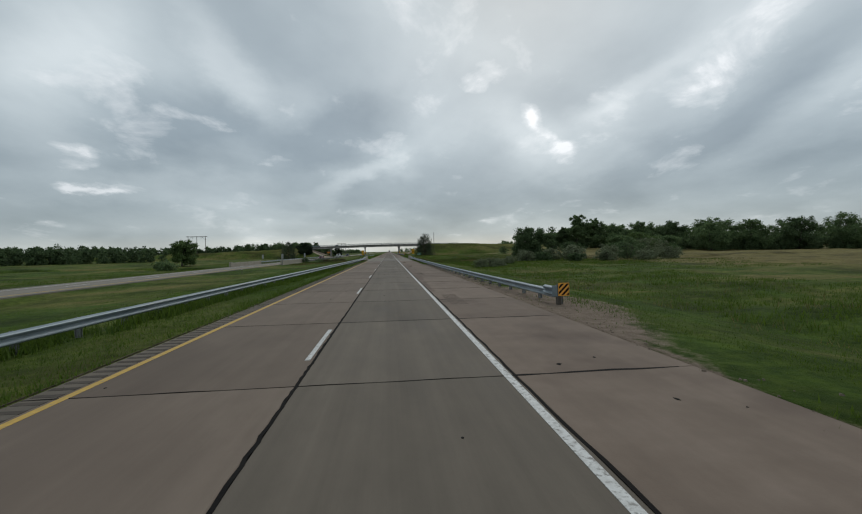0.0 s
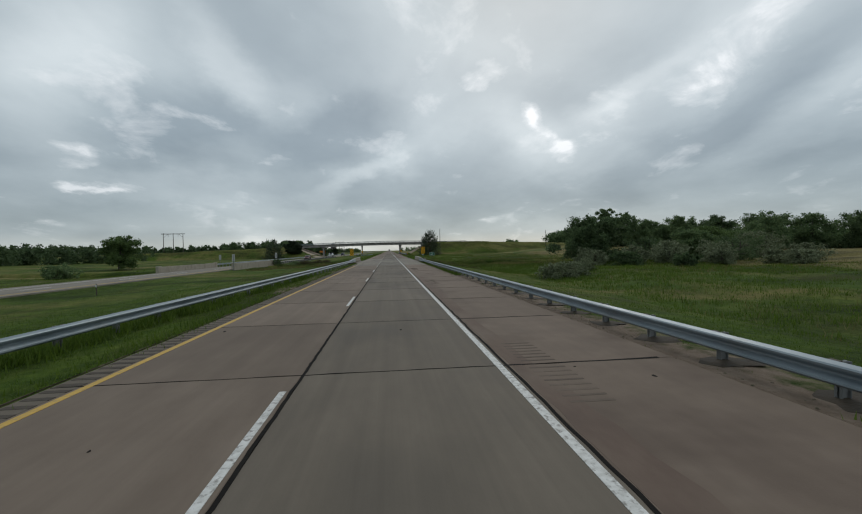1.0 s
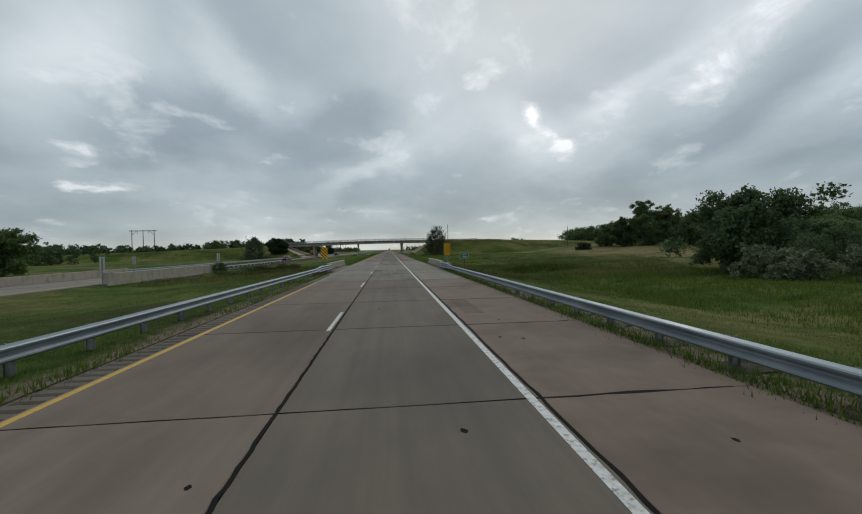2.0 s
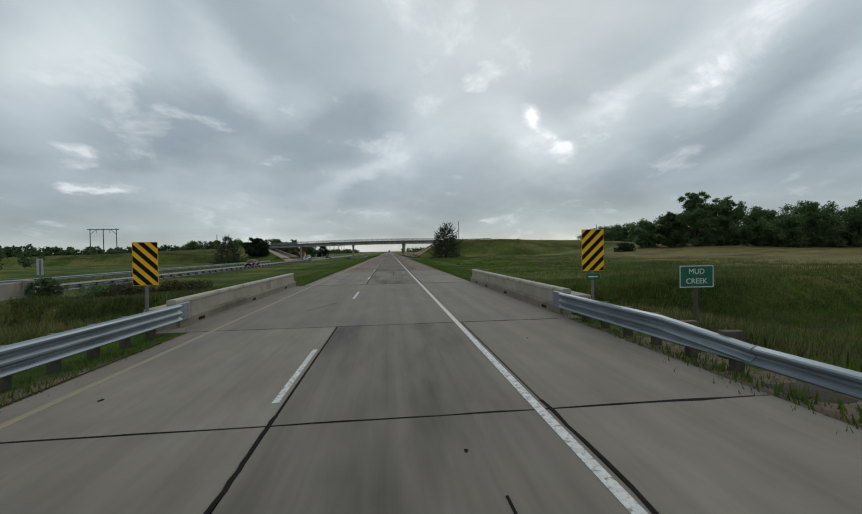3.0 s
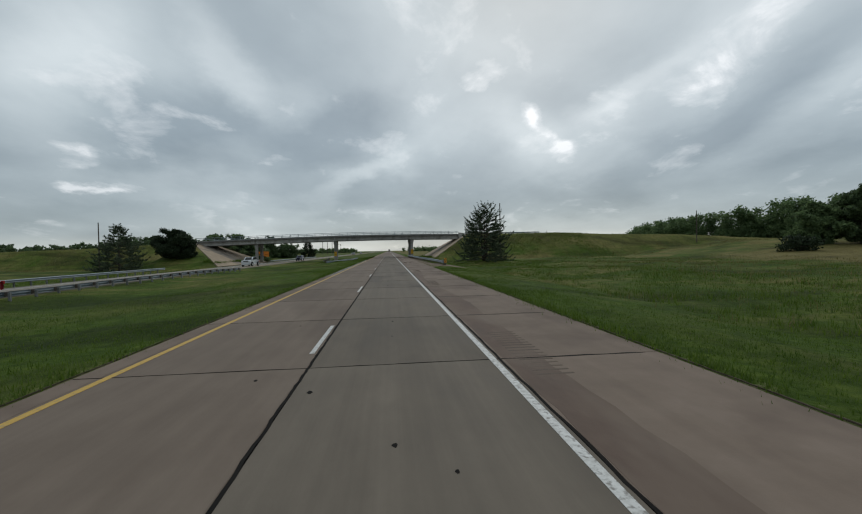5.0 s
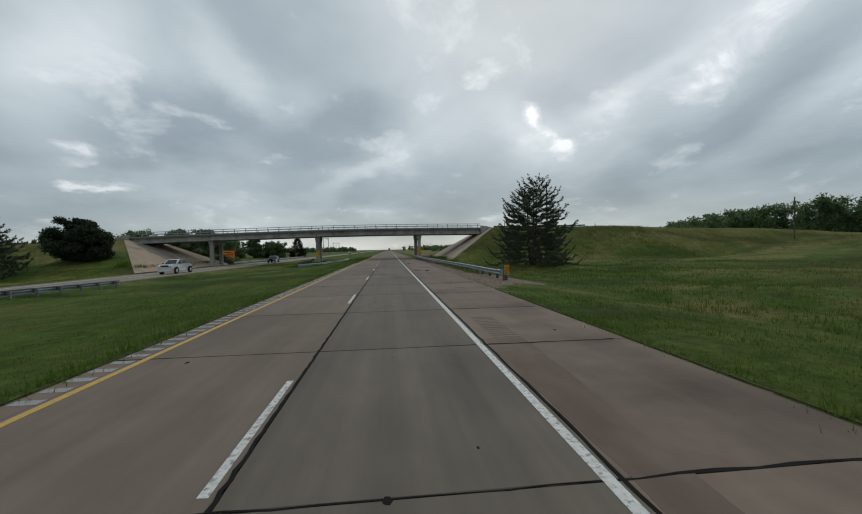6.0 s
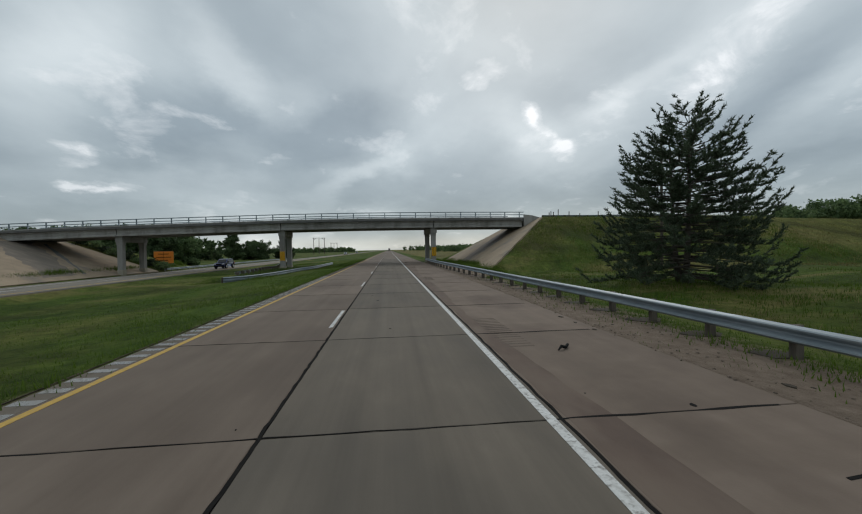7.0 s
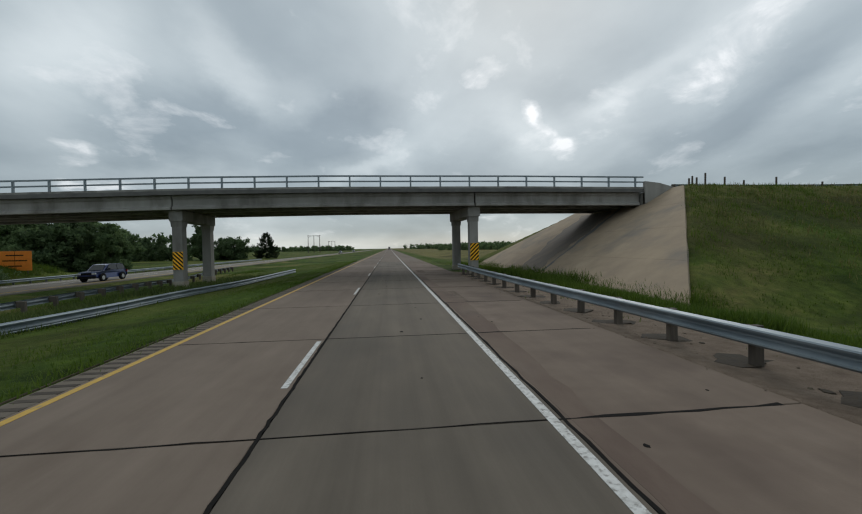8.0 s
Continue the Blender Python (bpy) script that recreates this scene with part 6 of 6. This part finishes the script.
blades("tall_weeds", "lush green knee-high weeds along the creek banks", [(7.2, 45, 92, 103, 2600), (7.2, 45, 108, 122, 2400), (-24, -7.5, 98, 108, 1800), (-24, -7.5, 112, 117, 1500), (20, 60, 122, 150, 1500), (-16.5, -11.8, 241, 276, 1600)], RANK, 351, 0.3, 7, 0.014)
blades("creek_grass", "long green grass on the flat beside the creek", [(7.2, 45, 92, 103, 2600), (7.2, 45, 108, 122, 2000), (14, 45, 60, 92, 4200)], GRASS, 381, 0.27, 6, 0.012)
blades("kerb_weeds", "ragged green tufts growing at the pavement's edge", [(5.25, 5.75, 60, 97, 800), (5.3, 5.8, -2, 6, 150), (5.25, 5.7, 113, 200, 1500), (-5.85, -5.4, -2, 97, 1300), (-5.85, -5.4, 113, 300, 2200), (6.4, 7.0, 60, 97, 700), (6.2, 7.2, 200, 262, 900), (8, 13, 240, 262, 5200), (-13.5, -11.6, 240, 272, 900), (-18, -15.5, 240, 285, 1500)], GRASS, 331, 0.14, 6, 0.012)
blades("toe_grass", "rank green grass at the foot of the sloping paving", [(9.4, 11.9, 242, 285, 5200), (-43, -40, 240, 285, 2500), (9.4, 11.2, 242, 270, 4500)], GRASS, 361, 0.44, 7, 0.012)
blades("rail_grass", "uncut grass standing under the median guardrail", [(-10.3, -9.0, -10, 14, 1500), (-9.5, -8.3, 12, 30, 1200), (-8.7, -7.5, 28, 46, 1100), (-7.7, -6.9, 44, 66, 700)], GRASS, 371, 0.3, 7, 0.012)


# ---- vehicles ----
def loft(profile, half, tuck):
    """A car body: a side outline of (y, z), drawn in towards the roof and the ends."""
    s = Shape()
    zs = [z for _, z in profile]
    lo, hi = min(zs), max(zs)
    ys = [y for y, _ in profile]
    ya, yb = min(ys), max(ys)
    cy, cz = (ya + yb) / 2, (lo + hi) / 2
    rings = []
    for side, cut in ((-1, 0.07), (-1, 0.02), (-1, 0.0), (1, 0.0), (1, 0.02), (1, 0.07)):
        ring = []
        for y, z in profile:
            up = max(0, (z - lo) / (hi - lo) - (0.0 if tuck else 0.55))
            k = 1 - {0.07: 0.0, 0.02: 0.045, 0.0: 0.1}[cut] * (0.5 if tuck else 0.28)
            ring.append((side * (half - 0.10 * half * abs(2 * (y - ya) / (yb - ya) - 1) ** 5 - (tuck * up * 0.5 if tuck else 0.25 * up * up) * half - {0.07: 0.10, 0.02: 0.03, 0.0: 0.0}[cut]), cy + (y - cy) * k, cz + (z - cz) * k))
        rings.append(ring)
    return s.sweep(rings)


def wheel(car, x, y, z, r, w):
    hub = part("wheel", Shape().tube([(x - w / 2, y, z), (x - w / 2 + 0.03, y, z), (x + w / 2 - 0.03, y, z), (x + w / 2, y, z)], [r * 0.9, r, r, r * 0.9], 20), RUBBER, car, "black tyre")
    o = 0.012 * (1 if x > 0 else -1)
    part("rim", Shape().tube([(x + (w / 2 if x > 0 else -w / 2) - o, y, z), (x + (w / 2 if x > 0 else -w / 2) + o, y, z)], [r * 0.62, r * 0.55], 14), CHROME, hub)


def vehicle(name, label, category, x, y, turn, body, cabin, half, paint, wheel_y, r=0.35, bed=None):
    z = oz(x) + 0.01
    car = thing(name, label, category, "passing vehicles", at=pose(x, y, z, 0, -math.degrees(math.atan((OZ0 - OZ1) / (OX0 - OX1))), turn))
    part("body", loft(body, half, 0.0), paint, car)
    part("cabin", loft(cabin, half * 0.95, 0.3), paint, car)
    # glass on the sides and ends, slightly proud of the cabin
    zs = [p[1] for p in cabin]
    lo, hi = min(zs) + 0.05, max(zs) - 0.07
    ys = sorted(p[0] for p in cabin)
    for side in (-1, 1):
        def edge(zz):
            return side * (half * 0.95 - 0.3 * 0.5 * (zz - min(zs)) / (max(zs) - min(zs)) * half * 0.95 + 0.012)
        front_lo, front_hi = ys[0] + 0.35, sorted(cabin, key=lambda p: -p[1])[0][0]
        tops = [p[0] for p in cabin if p[1] > max(zs) - 0.12]
        ta, tb = min(tops) + 0.08, max(tops) - 0.08
        la, lb = ys[0] + 0.32, ys[-1] - 0.32
        mid = (ta + tb) / 2
        for a0, a1, b0, b1 in ((la, ta, mid - 0.04, mid - 0.04), (mid + 0.04, mid + 0.04, lb, tb)):
            ml = (lo + hi) / 2
            q = [(edge(lo), a0, lo), (edge(lo), b0, lo), (edge(ml), (b0 + b1) / 2, ml), (edge(hi), b1, hi), (edge(hi), a1, hi), (edge(ml), (a0 + a1) / 2, ml)]
            if side < 0:
                q.reverse()
            part("side_window", Shape().sweep([[(px - side * 0.02, py, pz) for px, py, pz in q], q]), GLASS, car)
    tops = [p[0] for p in cabin if p[1] > max(zs) - 0.12]
    for end, top in ((ys[0], min(tops)), (ys[-1], max(tops))):
        o = -0.015 if end == ys[0] else 0.015
        q = [(-half * 0.72, end + (top - end) * 0.1 + o, lo), (half * 0.72, end + (top - end) * 0.1 + o, lo), (half * 0.58, end + (top - end) * 0.9 + o, hi), (-half * 0.58, end + (top - end) * 0.9 + o, hi)]
        part("windscreen" if o < 0 else "rear_window", Shape().sweep([[(a, b - o, c - 0.02) for a, b, c in q], q]), GLASS, car)
    for sx in (-1, 1):
        for wy in wheel_y:
            wheel(car, sx * (half - 0.11), wy, r, r, 0.24)
            # black disc painted as the dark wheel well; the body has no opening
            part("wheel_well_shade", Shape().tube([(sx * (half - 0.06), wy, r + 0.03), (sx * (half + 0.004), wy, r + 0.03)], [r * 1.16, r * 1.15], 20), TRIM, car)
        y_front, y_back = min(p[0] for p in body), max(p[0] for p in body)
        nose = max(z for y, z in body if y < y_front + 0.2)
        part("headlight", Shape().box(sx * half * 0.72 - 0.17, sx * half * 0.72 + 0.17, y_front - 0.015, y_front + 0.12, nose - 0.24, nose - 0.09, 0.03), LAMP_CLEAR, car)
        part("tail_light", Shape().box(sx * half * 0.8 - 0.1, sx * half * 0.8 + 0.1, y_back - 0.1, y_back + 0.012, 0.75, 1.0, 0.02), LAMP_RED, car)
        part("mirror", Shape().box(sx * (half + 0.08) - 0.09, sx * (half + 0.08) + 0.09, ys[0] + 0.4, ys[0] + 0.52, lo, lo + 0.16, 0.03), TRIM, car)
    part("bumper", Shape().box(-half * 0.88, half * 0.88, y_front - 0.05, y_front + 0.1, 0.32, 0.55, 0.04), CHROME if bed else TRIM, car)
    part("grille", Shape().box(-half * 0.48, half * 0.48, y_front - 0.02, y_front + 0.05, nose - 0.27, nose - 0.06, 0.02), TRIM, car)
    if bed:
        part("cargo_bed", Shape().box(-half * 0.82, half * 0.82, bed[0], bed[1], 1.2, 1.366, 0.02), TRIM, car, "dark open cargo bed")
    return car


PICKUP_BODY = [(-2.8, 0.52), (-2.86, 0.9), (-2.84, 1.16), (-2.7, 1.25), (-1.5, 1.34), (1.25, 1.36), (1.3, 1.34), (2.8, 1.36), (2.86, 1.0), (2.84, 0.6), (2.3, 0.46), (-2.3, 0.46)]
PICKUP_CABIN = [(-1.55, 1.3), (-0.72, 1.86), (-0.5, 1.93), (0.9, 1.94), (1.16, 1.86), (1.3, 1.3)]
SEDAN_BODY = [(-2.35, 0.4), (-2.38, 0.62), (-2.2, 0.78), (-1.1, 0.92), (1.7, 0.98), (2.3, 0.92), (2.36, 0.6), (2.3, 0.36), (1.8, 0.24), (-1.8, 0.24)]
SEDAN_CABIN = [(-1.3, 0.88), (-0.45, 1.38), (0.0, 1.48), (0.75, 1.47), (1.2, 1.37), (2.05, 0.97)]
SUV_BODY = [(-2.25, 0.45), (-2.28, 0.75), (-2.1, 0.95), (-1.05, 1.05), (2.2, 1.08), (2.28, 0.8), (2.22, 0.42), (1.8, 0.3), (-1.8, 0.3)]
SUV_CABIN = [(-1.1, 1.03), (-0.4, 1.6), (-0.1, 1.67), (1.5, 1.67), (1.8, 1.6), (2.15, 1.05)]
vehicle("pickup_truck", "silver crew-cab pickup driving on the opposite carriageway", "pickup truck", -29.2, 231.2, 0, PICKUP_BODY, PICKUP_CABIN, 1.0, PAINT_SILVER, (-1.83, 1.76), 0.42, (1.4, 2.7))
vehicle("car", "dark red sedan on the opposite carriageway", "car", -29.6, 175.2, 0, SEDAN_BODY, SEDAN_CABIN, 0.92, PAINT_RED, (-1.45, 1.4), 0.33)
vehicle("car", "dark blue sport utility vehicle on the opposite carriageway", "car", -28.6, 274.5, 0, SUV_BODY, SUV_CABIN, 0.92, PAINT_BLUE, (-1.4, 1.4), 0.35)

for x, y in ((-29.0, 470.0), (-32.4, 498.0), (-29.2, 560.0)):
    vehicle("car", "pale sport utility vehicle on the distant opposite carriageway", "car", x, y, 0, SUV_BODY, SUV_CABIN, 0.92, PAINT_SILVER, (-1.4, 1.4), 0.35)
scrap = Shape()
scrap.tube([(3.35, 210.5, 0.02), (3.45, 210.58, 0.08), (3.55, 210.62, 0.04), (3.66, 210.75, 0.06), (3.7, 210.9, 0.02)], [0.015, 0.03, 0.035, 0.03, 0.01], 7)
tagged(part("tyre_scrap", scrap, RUBBER), "curled black strip of shredded tyre on the shoulder", "debris")

rig = thing("trailer_truck", "dark semi-trailer truck on the distant straight highway", "truck", at=pose(0.2, 760.0, 0.0))
part("trailer", Shape().box(-1.28, 1.28, 0, 14, 1.1, 4.0, 0.05), TRAILER, rig)
part("cab", Shape().box(-1.2, 1.2, 14.8, 18, 0.8, 3.7, 0.15), TRIM, rig)
for sx in (-1, 1):
    for wy in (1.2, 2.5, 12.5, 16.8):
        wheel(rig, sx * 0.95, wy, 0.51, 0.5, 0.5)
    part("tail_light", Shape().box(sx * 1.0 - 0.12, sx * 1.0 + 0.12, -0.02, 0.02, 1.12, 1.24), LAMP_RED, rig)

# tar spots on the lanes and loose stones on the bare verge
gen, spots = random.Random(401), Shape()
for _ in range(170):
    x, y, r = gen.choice((gen.uniform(-5, 1.8), gen.uniform(-1.2, 0.9), gen.uniform(2.3, 5.1))), gen.uniform(-10, 290), gen.uniform(0.012, 0.05)
    if not 98 < y < 113:
        ring = [(x + r * gen.uniform(0.6, 1.2) * math.cos(k * 1.047), y + r * gen.uniform(0.8, 2.0) * math.sin(k * 1.047)) for k in range(6)]
        spots.sweep([[(px, py, -0.003) for px, py in ring], [(px, py, 0.0035) for px, py in ring]])
tagged(part("tar_spots", spots, ASPHALT_SEAL), "small black tar spots scattered over the concrete", "stain", kind="stuff")
stones = Shape()
for _ in range(900):
    y = gen.choice((gen.uniform(195, 262), gen.uniform(196, 225), gen.uniform(4, 97)))
    x = 5.2 + abs(gen.gauss(0, 1.0)) * (1.0 if y > 100 else 0.5)
    z, r = (z_at(x, y) if x > 5.3 else 0.0), gen.uniform(0.012, 0.045)
    turn_by = gen.random() * 6.3
    low = [(x + r * gen.uniform(0.7, 1.2) * math.cos(k * 1.2566 + turn_by), y + r * gen.uniform(0.7, 1.2) * math.sin(k * 1.2566 + turn_by), z - 0.01) for k in range(5)]
    stones.sweep([low, [(x + (px - x) * 0.6, y + (py - y) * 0.6, z + r * gen.uniform(0.4, 0.8)) for px, py, _ in low]])
tagged(part("loose_stones", stones, GRAVEL), "loose stones and clods strewn over bare roadside dirt", "gravel", kind="stuff")
clods = Shape()
for _ in range(60):
    y, x, r = gen.uniform(197, 262), 5.0 + gen.uniform(0, 2.4), gen.uniform(0.03, 0.09)
    z = z_at(x, y) if x > 5.3 else 0.0
    ring = [(x + r * gen.uniform(0.5, 1.1) * math.cos(k * 0.785), y + 1.6 * r * gen.uniform(0.5, 1.2) * math.sin(k * 0.785)) for k in range(8)]
    clods.sweep([[(px, py, z - 0.02) for px, py in ring], [(x + (px - x) * 0.7, y + (py - y) * 0.7, z + r * 0.22) for px, py in ring]])
tagged(part("mud", clods, MUD), "dark damp clods of mud on the bare verge", "mud", kind="stuff")

# ---- the concrete slabs of the pavement, one by one ----
MESHES = {}
for c, (x0, x1, mat) in enumerate(COLUMNS):
    for a, b in zip(breaks, breaks[1:]):
        if (SPAN0 - 0.1 < a < SPAN1 - 0.1) or b > 292:
            continue
        near_span = 84.0 < a < 128.5
        use = (PALE_LANE if c == 2 else BRIDGE_FLOOR) if near_span else (DARK_LANE if c == 0 and not 84 < a < 178 else mat)
        key = (c, use.name)
        if key not in MESHES:
            MESHES[key] = slab_mesh(x0, x1, use, "slab")
        ob = part("slab", MESHES[key], None, road, at=Matrix.Translation((0, a + 0.011, random.uniform(-0.0015, 0.0))) @ Matrix.Diagonal((1, b - a - 0.022, 1, 1)))
